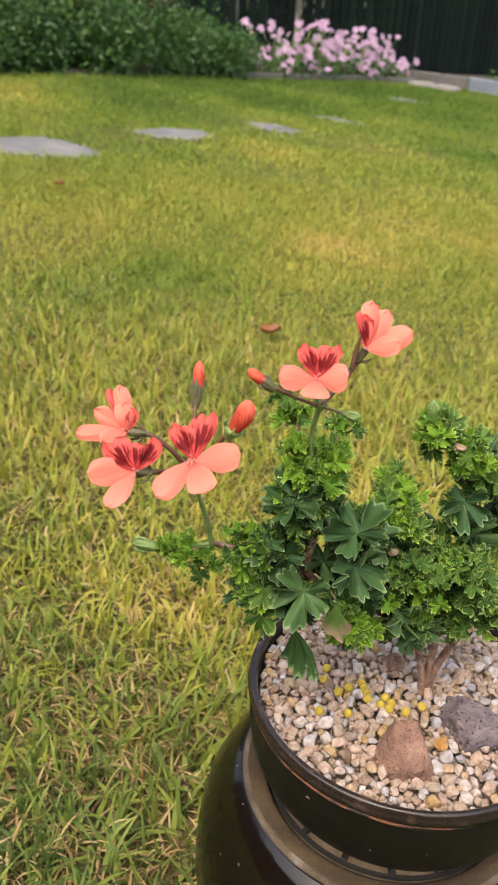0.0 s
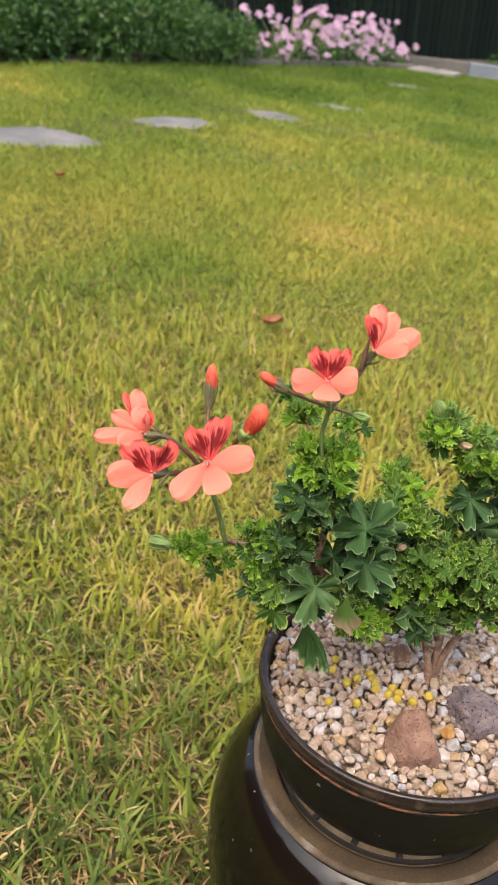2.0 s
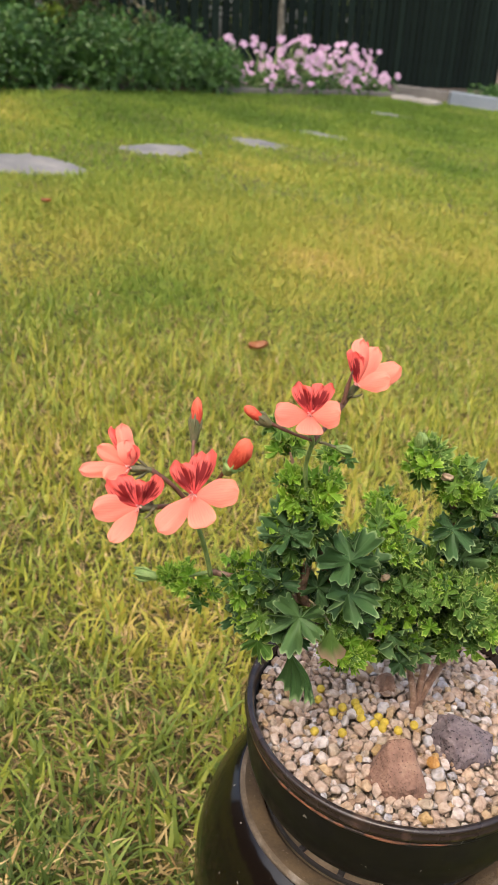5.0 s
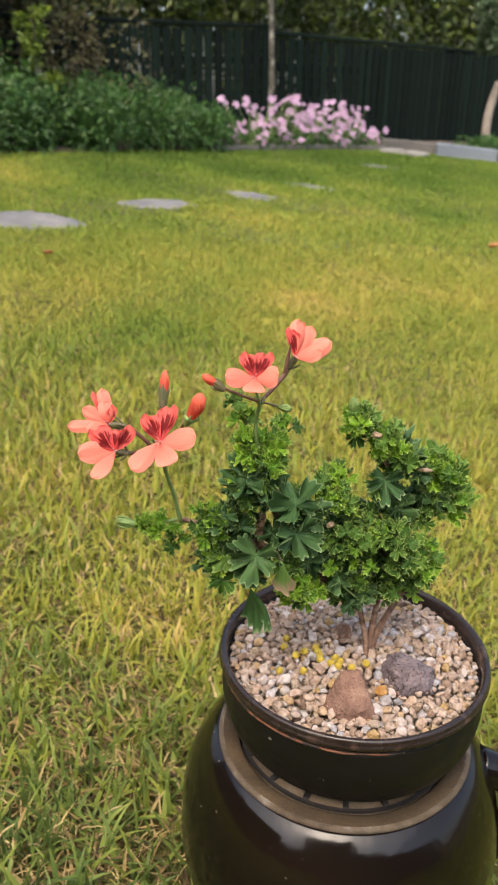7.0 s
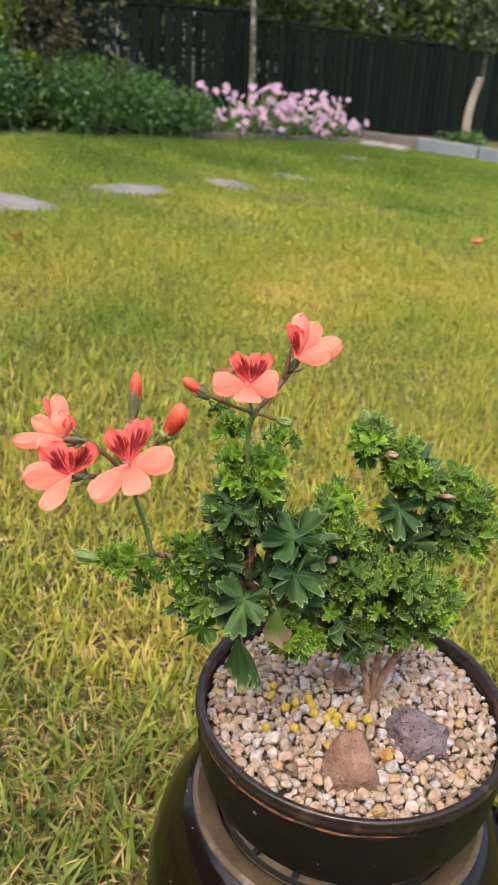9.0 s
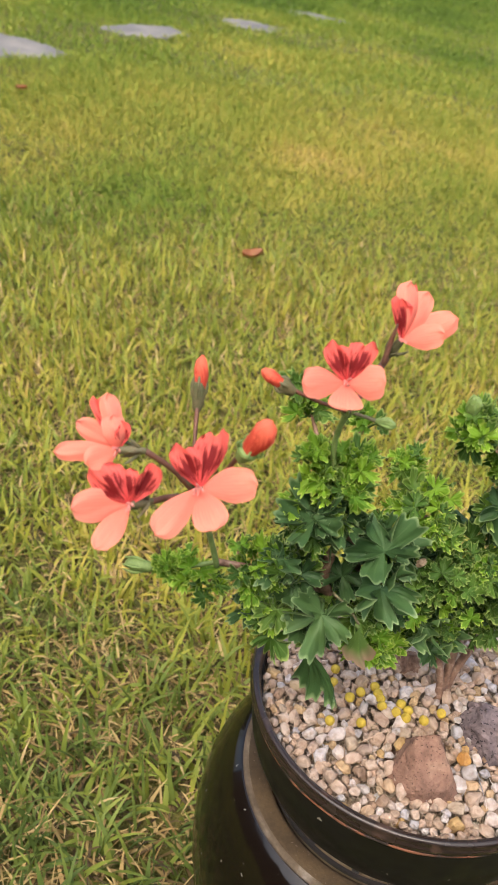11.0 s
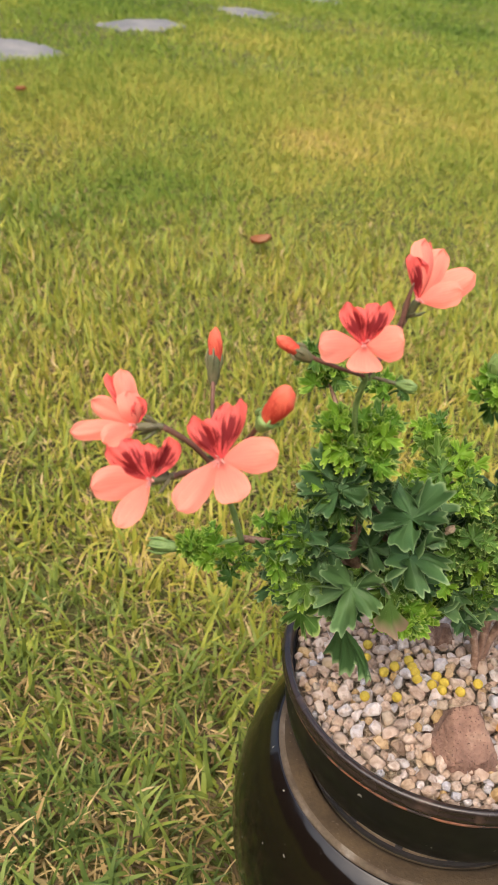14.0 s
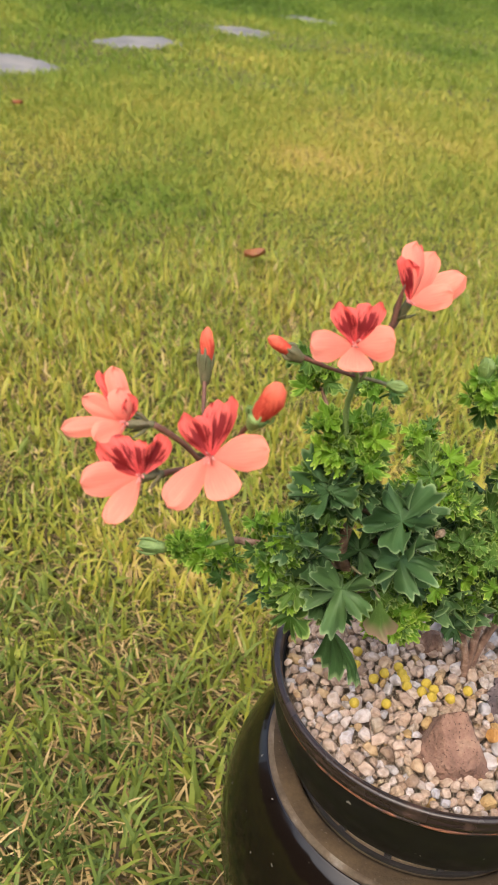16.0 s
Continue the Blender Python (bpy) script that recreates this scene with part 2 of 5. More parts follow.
CLAY = surface("bare_tan_clay", [(0.25, (0.0234, 0.0144, 0.0054)), (0.5, (0.0558, 0.0351, 0.0144)), (0.75, (0.1080, 0.0693, 0.0306))], 22.0, 0.9, 420, 0.6, 0.001, speck=(520, 0.70, (0.0900, 0.0630, 0.0450)))
PLATE = surface("pale_tan_clay", [(0.25, (0.11, 0.08, 0.045)), (0.5, (0.17, 0.125, 0.075)), (0.75, (0.24, 0.185, 0.12))], 30.0, 0.9, 420, 0.5, 0.001)
CLAY_WORN = surface("worn_pale_clay", [(0.35, (0.06, 0.04, 0.022)), (0.55, (0.12, 0.09, 0.06)), (0.74, (0.30, 0.27, 0.23))], 45.0, 0.9, 420, 0.6, 0.001)
IRON = surface("black_iron", [(0.3, (0.010, 0.009, 0.008)), (0.7, (0.025, 0.02, 0.018))], 60.0, 0.7, 500, 0.5, 0.0006)
PEBBLE = pebble_material("gravel_pebble", False)
PEBBLES = pebble_material("gravel_pebbles_loose", True)
GRIT = surface("gravel_grit", [(0.35, (0.2040, 0.1445, 0.0935)), (0.5, (0.3740, 0.2890, 0.2040)), (0.65, (0.5100, 0.4250, 0.3315))], 330.0, 0.95, 900, 0.9, 0.002)
PELLET = surface("yellow_fertiliser", [(0.3, (0.40, 0.28, 0.025)), (0.7, (0.60, 0.45, 0.05))], 120.0, 0.75, 700, 0.3, 0.0004)
LAVA_RED = surface("red_lava_rock", [(0.3, (0.1530, 0.0828, 0.0576)), (0.55, (0.2610, 0.1485, 0.1035)), (0.75, (0.3600, 0.2340, 0.1665))], 70.0, 0.95, 420, 0.9, 0.002, speck=(800, 0.66, (0.075, 0.036, 0.025)))
LAVA_GREY = surface("grey_lava_rock", [(0.3, (0.11, 0.085, 0.09)), (0.55, (0.20, 0.155, 0.16)), (0.75, (0.30, 0.24, 0.24))], 80.0, 0.95, 420, 0.9, 0.002, speck=(480, 0.63, (0.035, 0.028, 0.03)))
BARK = surface("geranium_bark", [(0.3, (0.13, 0.068, 0.042)), (0.55, (0.28, 0.165, 0.11)), (0.75, (0.47, 0.34, 0.26))], 150.0, 0.9, 900, 0.8, 0.001)
STEM = surface("green_stem", [(0.3, (0.15, 0.23, 0.06)), (0.7, (0.25, 0.34, 0.11))], 120.0, 0.6, 800, 0.3, 0.0004)
PEDICEL = surface("brown_red_pedicel", [(0.3, (0.1020, 0.0405, 0.0240)), (0.7, (0.1870, 0.0855, 0.0560))], 140.0, 0.55, 800, 0.3, 0.0004)
SEPAL = surface("sepal_green_brown", [(0.3, (0.1080, 0.1204, 0.0525)), (0.7, (0.1800, 0.1462, 0.0770))], 160.0, 0.6, 800, 0.3, 0.0004)
LEAF_LIGHT = leaf_material("young_leaf", [(0.0, (0.0782, 0.1832, 0.0162)), (0.5, (0.1398, 0.2835, 0.0213)), (1.0, (0.2300, 0.3948, 0.0284))], (0.4710, 0.6118, 0.1237), (0.2466, 0.4112, 0.0862), 0.32, 0.5, 0.82)
LEAF_MID = leaf_material("green_leaf", [(0.0, (0.0407, 0.1003, 0.0184)), (0.5, (0.0779, 0.1633, 0.0248)), (1.0, (0.1339, 0.2330, 0.0346))], (0.4279, 0.5357, 0.1717), (0.2545, 0.3610, 0.1318), 0.28, 0.5, 0.86)
LEAF_DARK = leaf_material("old_leaf", [(0.0, (0.0271, 0.0689, 0.0229)), (0.5, (0.0505, 0.1104, 0.0353)), (1.0, (0.0850, 0.1562, 0.0490))], (0.2758, 0.3790, 0.1747), (0.1082, 0.1803, 0.0743), 0.15)
LEAF_FADED = leaf_material("faded_leaf", [(0.0, (0.090, 0.168, 0.036)), (1.0, (0.120, 0.204, 0.048))], (0.324, 0.192, 0.150), (0.240, 0.336, 0.120), rim_from=0.62)
PETAL_LOW = petal_material("salmon_petal", (0.90, 0.215, 0.155), (0.94, 0.315, 0.225), (0.74, 0.13, 0.10), 0.14)
PETAL_TOP = petal_material("red_blotched_petal", (0.78, 0.095, 0.095), (0.89, 0.150, 0.125), (0.17, 0.006, 0.009), 0.93)
BUD_RED = petal_material("bud_petal", (0.82, 0.13, 0.06), (0.89, 0.20, 0.12), (0.55, 0.04, 0.03), 0.6)
WITHERED = surface("withered_beige", [(0.3, (0.20, 0.13, 0.07)), (0.7, (0.46, 0.34, 0.22))], 200.0, 0.8, 900, 0.4, 0.0005)
BUD_GREEN = surface("bud_green", [(0.3, (0.13, 0.22, 0.05)), (0.7, (0.24, 0.34, 0.10))], 160.0, 0.6, 800, 0.3, 0.0004)
FILAMENT = surface("pink_filament", [(0.3, (0.75, 0.26, 0.22)), (0.7, (0.85, 0.38, 0.32))], 200.0, 0.5, 900, 0.2, 0.0003)



def thatch_material():
    m, nt, b = nodes_of("straw_thatch", 0.8)
    geo = nt.nodes.new("ShaderNodeNewGeometry")
    col = ramp(nt, geo.outputs["Random Per Island"], [(0.0, (0.040, 0.025, 0.008)), (0.4, (0.12, 0.08, 0.026)), (0.75, (0.30, 0.21, 0.075)), (1.0, (0.54, 0.40, 0.17))])
    nt.links.new(col, b.inputs["Base Color"])
    return m


def straw_material():
    m, nt, b = nodes_of("dry_straw_blades", 0.7)
    geo = nt.nodes.new("ShaderNodeNewGeometry")
    col = ramp(nt, geo.outputs["Random Per Island"], [(0.0, (0.26, 0.165, 0.055)), (0.5, (0.44, 0.31, 0.115)), (1.0, (0.60, 0.46, 0.22))])
    nt.links.new(col, b.inputs["Base Color"])
    translucent(m, nt, b, col, 0.25)
    return m


THATCH = thatch_material()
STRAW = straw_material()
GX, GY = -0.0826, 0.0531   # fall of the lawn to the right, rise towards the fence


def soft_clip(v, lo, hi):
    return max(lo, min(hi, v))


def ground_z(x, y):
    return GX * soft_clip(x, -4, 4.5) + GY * soft_clip(y, -2, 11.5)


# ---- mesh helpers ----
def mesh_of(name, verts, faces, material, smooth=True, uvs=None):
    me = bpy.data.meshes.new(name)
    me.from_pydata([tuple(v) for v in verts], [], faces)
    if uvs is not None:
        layer = me.uv_layers.new(name="UVMap")
        for loop in me.loops:
            layer.data[loop.index].uv = uvs[loop.vertex_index]
    if smooth:
        me.polygons.foreach_set("use_smooth", [True] * len(me.polygons))
    me.materials.append(material)
    me.update()
    return me


def put(name, me, parent=None, m=None, label=""):
    ob = new(name, me)
    if parent is not None:
        ob.parent = parent
    if m is not None:
        ob.matrix_basis = m
    return tagged(ob, label=label)


def thing(name, label, category, at=(0, 0, 0), group="", kind=""):
    ob = new(name)
    ob.empty_display_size = 0.05
    ob.location = at
    return tagged(ob, label, category, group, kind)


def part(name, bm, material, parent, label="", smooth=True):
    me = bpy.data.meshes.new(name)
    bmesh.ops.recalc_face_normals(bm, faces=bm.faces)
    bm.to_mesh(me)
    bm.free()
    me.materials.append(material)
    if smooth:
        me.polygons.foreach_set("use_smooth", [True] * len(me.polygons))
    return put(name, me, parent, None, label)


def lathe(profile, seg=96, wobble=0.0, centre=(0, 0)):
    """A closed surface of revolution through (r, z) points."""
    verts, faces = [], []
    n = len(profile)
    for i in range(seg):
        a = 2 * math.pi * i / seg
        for k, (r, z) in enumerate(profile):
            rr = r * (1 + wobble * math.sin(3 * a + 9 * z + k * 0.1))
            verts.append((centre[0] + rr * math.cos(a), centre[1] + rr * math.sin(a), z))
    for i in range(seg):
        j = (i + 1) % seg
        for k in range(n - 1):
            faces.append((i * n + k, j * n + k, j * n + k + 1, i * n + k + 1))
    return verts, faces


def smooth_profile(pts, steps=6):
    """Catmull-Rom through profile or path points."""
    pts = [Vector(p) for p in pts]
    out = []
    for i in range(len(pts) - 1):
        p0, p1, p2, p3 = pts[max(i - 1, 0)], pts[i], pts[i + 1], pts[min(i + 2, len(pts) - 1)]
        for s in range(steps):
            t = s / steps
            out.append(0.5 * ((2 * p1) + (p2 - p0) * t + (2 * p0 - 5 * p1 + 4 * p2 - p3) * t * t + (3 * p1 - p0 - 3 * p2 + p3) * t ** 3))
    out.append(pts[-1])
    return out


def tube(path, radii, seg=8, rough=0.0, rng=None):
    """Verts and faces of a tapered tube along a smooth path, with closed ends."""
    pts = smooth_profile(path, 5)
    rad = np.interp(np.linspace(0, len(radii) - 1, len(pts)), range(len(radii)), radii)
    verts, faces = [], []
    side = Vector((1, 0.2, 0.1))
    for i, p in enumerate(pts):
        d = (pts[min(i + 1, len(pts) - 1)] - pts[max(i - 1, 0)]).normalized()
        side = (side - d * side.dot(d)).normalized()
        up = d.cross(side)
        for k in range(seg):
            a = 2 * math.pi * k / seg
            r = rad[i] * (1 + (rng.uniform(-rough, rough) if rng else 0))
            verts.append(p + (side * math.cos(a) + up * math.sin(a)) * r)
    for i in range(len(pts) - 1):
        for k in range(seg):
            l = (k + 1) % seg
            faces.append((i * seg + k, i * seg + l, (i + 1) * seg + l, (i + 1) * seg + k))
    faces.append(tuple(reversed(range(seg))))
    faces.append(tuple(range((len(pts) - 1) * seg, len(pts) * seg)))
    return verts, faces


def joined(pieces):
    verts, faces = [], []
    for v, f in pieces:
        o = len(verts)
        verts += list(v)
        faces += [tuple(i + o for i in face) for face in f]
    return verts, faces


def slab(corners, thick, rng, rough=0.01, steps=5):
    """An irregular flat stone: corners (x, y, z of its top), its edge broken and rounded."""
    bm = bmesh.new()
    ring = []
    n = len(corners)
    for i in range(n):
        a, b = Vector(corners[i]), Vector(corners[(i + 1) % n])
        for s in range(steps):
            p = a.lerp(b, s / steps)
            ring.append(p + Vector((rng.uniform(-rough, rough), rng.uniform(-rough, rough), 0)))
    mid = sum(ring, Vector()) / len(ring)
    loops = []
    for inset, dz in ((0.0, -thick), (0.0, -0.35 * thick), (0.012, -0.08 * thick), (0.04, 0.0)):
        loops.append([bm.verts.new(p.lerp(mid, inset * 2) + Vector((0, 0, dz + rng.uniform(-0.002, 0.002)))) for p in ring])
    for lo, hi in zip(loops, loops[1:]):
        for i in range(len(ring)):
            j = (i + 1) % len(ring)
            bm.faces.new((lo[i], lo[j], hi[j], hi[i]))
    top = bm.verts.new(mid)
    for i in range(len(ring)):
        bm.faces.new((loops[-1][i], loops[-1][(i + 1) % len(ring)], top))
    bm.faces.new(list(reversed(loops[0])))
    return bm


# ---- ground ----
def build_ground():
    xs = [-400, -120, -40, -15, -8] + [-5 + 0.25 * i for i in range(41)] + [8, 15, 40, 120, 400]
    ys = [-400, -120, -40, -15, -7] + [-3 + 0.25 * i for i in range(61)] + [16, 25, 45, 120, 400]
    verts = [(x, y, ground_z(x, y) + 0.012 * noise.noise((x * 1.7, y * 1.7, 0))) for y in ys for x in xs]
    n = len(xs)
    faces = [(j * n + i, j * n + i + 1, (j + 1) * n + i + 1, (j + 1) * n + i) for j in range(len(ys) - 1) for i in range(n - 1)]
    ground = put("ground", mesh_of("ground", verts, faces, SOIL))
    tagged(ground, "lawn soil with straw thatch under the grass", "ground", kind="structure")


build_ground()

# stepping stones, as corners of their tops on the lawn
STONES = [
    [(-1.36, 3.20), (-1.13, 3.40), (-0.95, 3.33), (-0.78, 3.19), (-0.88, 3.06), (-1.17, 2.93), (-1.34, 2.96)],
    [(-0.80, 3.83), (-0.66, 4.03), (-0.45, 4.12), (-0.35, 4.00), (-0.44, 3.82), (-0.66, 3.72)],
    [(-0.27, 4.60), (-0.08, 4.67), (0.13, 4.60), (0.06, 4.40), (-0.14, 4.38)],
    [(0.14, 5.32), (0.36, 5.34), (0.60, 5.18), (0.42, 5.08), (0.20, 5.16)],
    [(0.82, 6.95), (1.08, 7.05), (1.34, 6.92), (1.15, 6.72), (0.92, 6.76)],
]


def inside(poly, x, y, grow=0.0):
    cx, cy = sum(p[0] for p in poly) / len(poly), sum(p[1] for p in poly) / len(poly)
    x, y = cx + (x - cx) / (1 + grow), cy + (y - cy) / (1 + grow)
    hit = False
    for (x0, y0), (x1, y1) in zip(poly, poly[1:] + poly[:1]):
        if (y0 > y) != (y1 > y) and x < (x1 - x0) * (y - y0) / (y1 - y0) + x0:
            hit = not hit
    return hit


def build_stones():
    rng = random.Random(4)
    for poly, dz in zip(STONES, (0.008, 0.007, 0.006, 0.004, 0.003)):
        bm = slab([(x, y, ground_z(x, y) + dz) for x, y in poly], 0.05, rng, 0.012)
        ob = part("stepping_stone", bm, STONE, None)
        tagged(ob, "grey flat stepping stone set in the lawn", "stepping stone", "stepping stones across the lawn")


build_stones()


# ---- grass ----
BED_EDGE = [(-4.0, 2.9), (-1.8, 5.15), (-0.38, 6.75), (0.55, 7.72), (1.2, 8.36), (2.0, 8.62), (3.2, 8.5), (4.6, 8.35)]


def build_grass(name, y0, y1, per_m2, length, width, segs, seed, material=None, flat=False, outer=False, fade_in=0.0, fade_out=0.0):
    """Leaning, curved blades over the wedge of lawn that the camera sees; outer: coarser blades on the lawn outside
    that wedge.
    """
    rng = np.random.default_rng(seed)
    half = lambda y: 0.62 + 0.40 * (y + 0.6)
    wide = 4.6 if outer else half(y1)
    n = int((y1 - y0) * 2 * wide * per_m2)
    x, y = rng.uniform(-wide, wide, n), rng.uniform(y0, y1, n)
    middle = (np.abs(x + 0.08) < 0.62 + 0.40 * (y + 0.6)) & (y > -0.75)
    keep = (~middle if outer else middle) & (np.hypot(x + 0.003, y + 0.008) > 0.135)
    keep &= y < np.interp(x, [p[0] for p in BED_EDGE], [p[1] for p in BED_EDGE]) + 0.06
    if fade_in:
        keep &= rng.random(n) < (y - y0) / fade_in
    if fade_out:
        keep &= rng.random(n) < (y1 - y) / fade_out
    x, y = x[keep], y[keep]
    ok = np.array([not any(inside(s, a, b, -0.10 - 0.09 * k) for k, s in enumerate(STONES)) for a, b in zip(x, y)]) if y1 > 2.9 else np.ones(len(x), bool)
    x, y = x[ok], y[ok]
    n = len(x)
    tall = np.array([noise.noise((a * 2.1, b * 2.1, 3.0)) for a, b in zip(x, y)])
    L = length * rng.uniform(0.45, 1.25, n) * (1 + 0.35 * tall)
    lean = np.clip(rng.normal(0.72 if y1 < 1.8 else 1.12 if y1 < 4 else 0.80, 0.40, n), 0.1, 1.8)
    if flat:
        lean = np.clip(rng.normal(1.25 if segs == 2 else 0.95, 0.25, n), 0.5, 1.7)
    az = rng.uniform(0, 2 * np.pi, n)
    w = width * rng.uniform(0.55, 1.25, n)
    face = az + np.pi / 2 + rng.normal(0, 0.5, n)
    z = GX * np.clip(x, -4, 4.5) + GY * np.clip(y, -2, 11.5) - 0.004
    rows = []
    px, py, pz = x.copy(), y.copy(), z.copy()
    for s in range(segs + 1):
        k = s / segs
        if s:
            ang = lean * (0.35 + 0.95 * k)
            step = L / segs
            px, py, pz = px + np.sin(ang) * np.cos(az) * step, py + np.sin(ang) * np.sin(az) * step, pz + np.cos(ang) * step
            pz = np.maximum(pz, z + 0.006)
        hw = w * (0.5 - 0.42 * k ** 1.6)
        if s == segs:
            rows.append(np.stack([px, py, pz], 1)[:, None])
        else:
            dx, dy = np.cos(face) * hw, np.sin(face) * hw
            rows.append(np.stack([np.stack([px - dx, py - dy, pz], 1), np.stack([px + dx, py + dy, pz], 1)], 1))
    verts = np.concatenate(rows, 1)
    per = verts.shape[1]
    quads = [(2 * s, 2 * s + 1, 2 * s + 3, 2 * s + 2) for s in range(segs - 1)]
    tip = (2 * segs - 2, 2 * segs - 1, 2 * segs)
    base = np.arange(n)[:, None] * per
    loops = np.concatenate([(base + np.array(q)) for q in quads] + [base + np.array(tip)], 1).ravel()
    sizes = np.tile([4] * len(quads) + [3], n)
    me = bpy.data.meshes.new(name)
    me.vertices.add(n * per)
    me.vertices.foreach_set("co", verts.reshape(-1).astype(np.float32))
    me.loops.add(len(loops))
    me.loops.foreach_set("vertex_index", loops.astype(np.int32))
    me.polygons.add(len(sizes))
    me.polygons.foreach_set("loop_start", np.concatenate([[0], np.cumsum(sizes)[:-1]]).astype(np.int32))
    me.update(calc_edges=True)
    me.materials.append(material or GRASS)
    ob = put(name, me)
    if flat:
        return tagged(ob, "pale dry straw blades lying among the grass" if segs > 2 else "dry straw-coloured thatch lying between the grass blades", "straw" if segs > 2 else "thatch", kind="stuff")
    return tagged(ob, "yellow-green mown lawn grass with straw blades", "grass", kind="stuff")


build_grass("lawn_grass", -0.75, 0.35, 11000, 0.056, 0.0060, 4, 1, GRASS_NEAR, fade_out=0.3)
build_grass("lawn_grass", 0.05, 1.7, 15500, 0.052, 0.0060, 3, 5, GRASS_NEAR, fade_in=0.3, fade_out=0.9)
build_grass("lawn_grass", 0.8, 3.2, 24000, 0.043, 0.0056, 2, 2, fade_in=0.9)
build_grass("lawn_grass", 3.2, 8.7, 8200, 0.032, 0.0100, 2, 3)
build_grass("lawn_grass", -4.8, 8.4, 1500, 0.060, 0.022, 2, 6, outer=True)
build_grass("straw_thatch", -0.75, 0.3, 12000, 0.042, 0.0034, 2, 4, THATCH, True)
build_grass("straw_thatch", 0.1, 1.8, 16000, 0.042, 0.0034, 2, 9, THATCH, True, fade_in=0.3, fade_out=0.6)
build_grass("dry_straw", -0.75, 1.7, 3900, 0.042, 0.0040, 3, 8, STRAW, True, fade_out=0.9)


# ---- fence, bed edge, kerb ----
F0, FDIR = Vector((1.73, 9.72, 0)), Vector((2.98, 2.60, 0)).normalized()   # a point and the run of the fence
FNORM = Vector((FDIR.y, -FDIR.x, 0))                                       # towards the lawn


def box_bm(length, depth, height, bevel=0.004):
    """A bevelled bar: length along x, depth along y, standing on z = 0."""
    bm = bmesh.new()
    bmesh.ops.create_cube(bm, size=1)
    bmesh.ops.scale(bm, vec=(length, depth, height), verts=bm.verts)
    bmesh.ops.translate(bm, vec=(0, 0, height / 2), verts=bm.verts)
    bmesh.ops.bevel(bm, geom=bm.edges[:], offset=bevel, segments=1, affect="EDGES", profile=0.5)
    return bm


def mesh_from(bm, name, material):
    me = bpy.data.meshes.new(name)
    bm.to_mesh(me)
    bm.free()
    me.materials.append(material)
    return me


def build_fence():
    fence = thing("fence", "dark green painted wooden board fence behind the flower bed", "fence", kind="structure")
    rng = random.Random(7)
    turn = math.degrees(math.atan2(FDIR.y, FDIR.x))
    def drop(s):
        """How far the top lies under the tallest panel's: the far panel falls to the corner post, the next one falls on from it."""
        return 0.028 * max(0.0, 1.5 - s) if s > -2.1 else 0.05 + 0.065 * (-2.1 - s)

    def board_mesh(width, thick, tall):
        return mesh_from(box_bm(width, thick, tall, 0.003), "board", FENCE)

    pool = {}
    s = -6.2
    while s < 4.2:
        p = F0 + FDIR * s
        key = (rng.choice((0.090, 0.096, 0.101)), round(1.04 - drop(s), 2))
        if key not in pool:
            pool[key] = board_mesh(key[0], 0.018, key[1])
        put("board", pool[key], fence, pose(p.x, p.y, ground_z(p.x, p.y) + 0.03 + rng.uniform(-0.006, 0.006), rng.uniform(-0.4, 0.4), 0, turn + rng.uniform(-0.6, 0.6)))
        s += 0.122 if s < -0.6 else 0.115
    s = -0.55
    while s < 4.2:
        p = F0 + FDIR * s - FNORM * 0.055
        key = (0.0, round(1.0 - drop(s), 2))
        if key not in pool:
            pool[key] = board_mesh(0.085, 0.016, key[1])
        put("board", pool[key], fence, pose(p.x, p.y, ground_z(p.x, p.y) + 0.03, 0, 0, turn))
        s += 0.115
    for a, b in ((-6.2, -4.2), (-4.2, -2.12), (-2.08, 1.0), (1.0, 4.2)):
        ends = [F0 + FDIR * e - FNORM * 0.026 for e in (a, b)]
        ground = [ground_z(e.x, e.y) for e in ends]
        mid = (ends[0] + ends[1]) / 2
        for name, high, deep, thick, falls in (("rail", 0.22, 0.034, 0.07, 0), ("rail", 0.76, 0.034, 0.07, 1), ("cap_rail", 1.085, 0.085, 0.035, 1)):
            z0, z1 = (g + high - falls * drop(e) for g, e in zip(ground, (a + 0.01, b - 0.01)))
            bar = mesh_from(box_bm(b - a + 0.01, deep, thick), name, FENCE)
            put(name, bar, fence, pose(mid.x, mid.y, (z0 + z1) / 2, 0, -math.degrees(math.atan2(z1 - z0, b - a)), turn))
        post = F0 + FDIR * a - FNORM * 0.075
        put("post", mesh_from(box_bm(0.085, 0.085, 1.12 - drop(a), 0.006), "post", FENCE), fence, pose(post.x, post.y, ground_z(post.x, post.y) - 0.02, 0, 0, turn))


build_fence()


def bar_between(name, a, b, width, height, material, label, category, sink=0.03, wobble=0.0):
    a, b = Vector(a), Vector(b)
    d = b - a
    bm = box_bm(d.length, width, height + sink, min(0.012, height * 0.2))
    me = mesh_from(bm, name, material)
    za, zb = ground_z(a.x, a.y), ground_z(b.x, b.y)
    m = pose((a.x + b.x) / 2, (a.y + b.y) / 2, (za + zb) / 2 - sink, 0, -math.degrees(math.atan2(zb - za, d.length)), math.degrees(math.atan2(d.y, d.x)))
    return tagged(put(name, me, None, m), label, category, kind="structure")


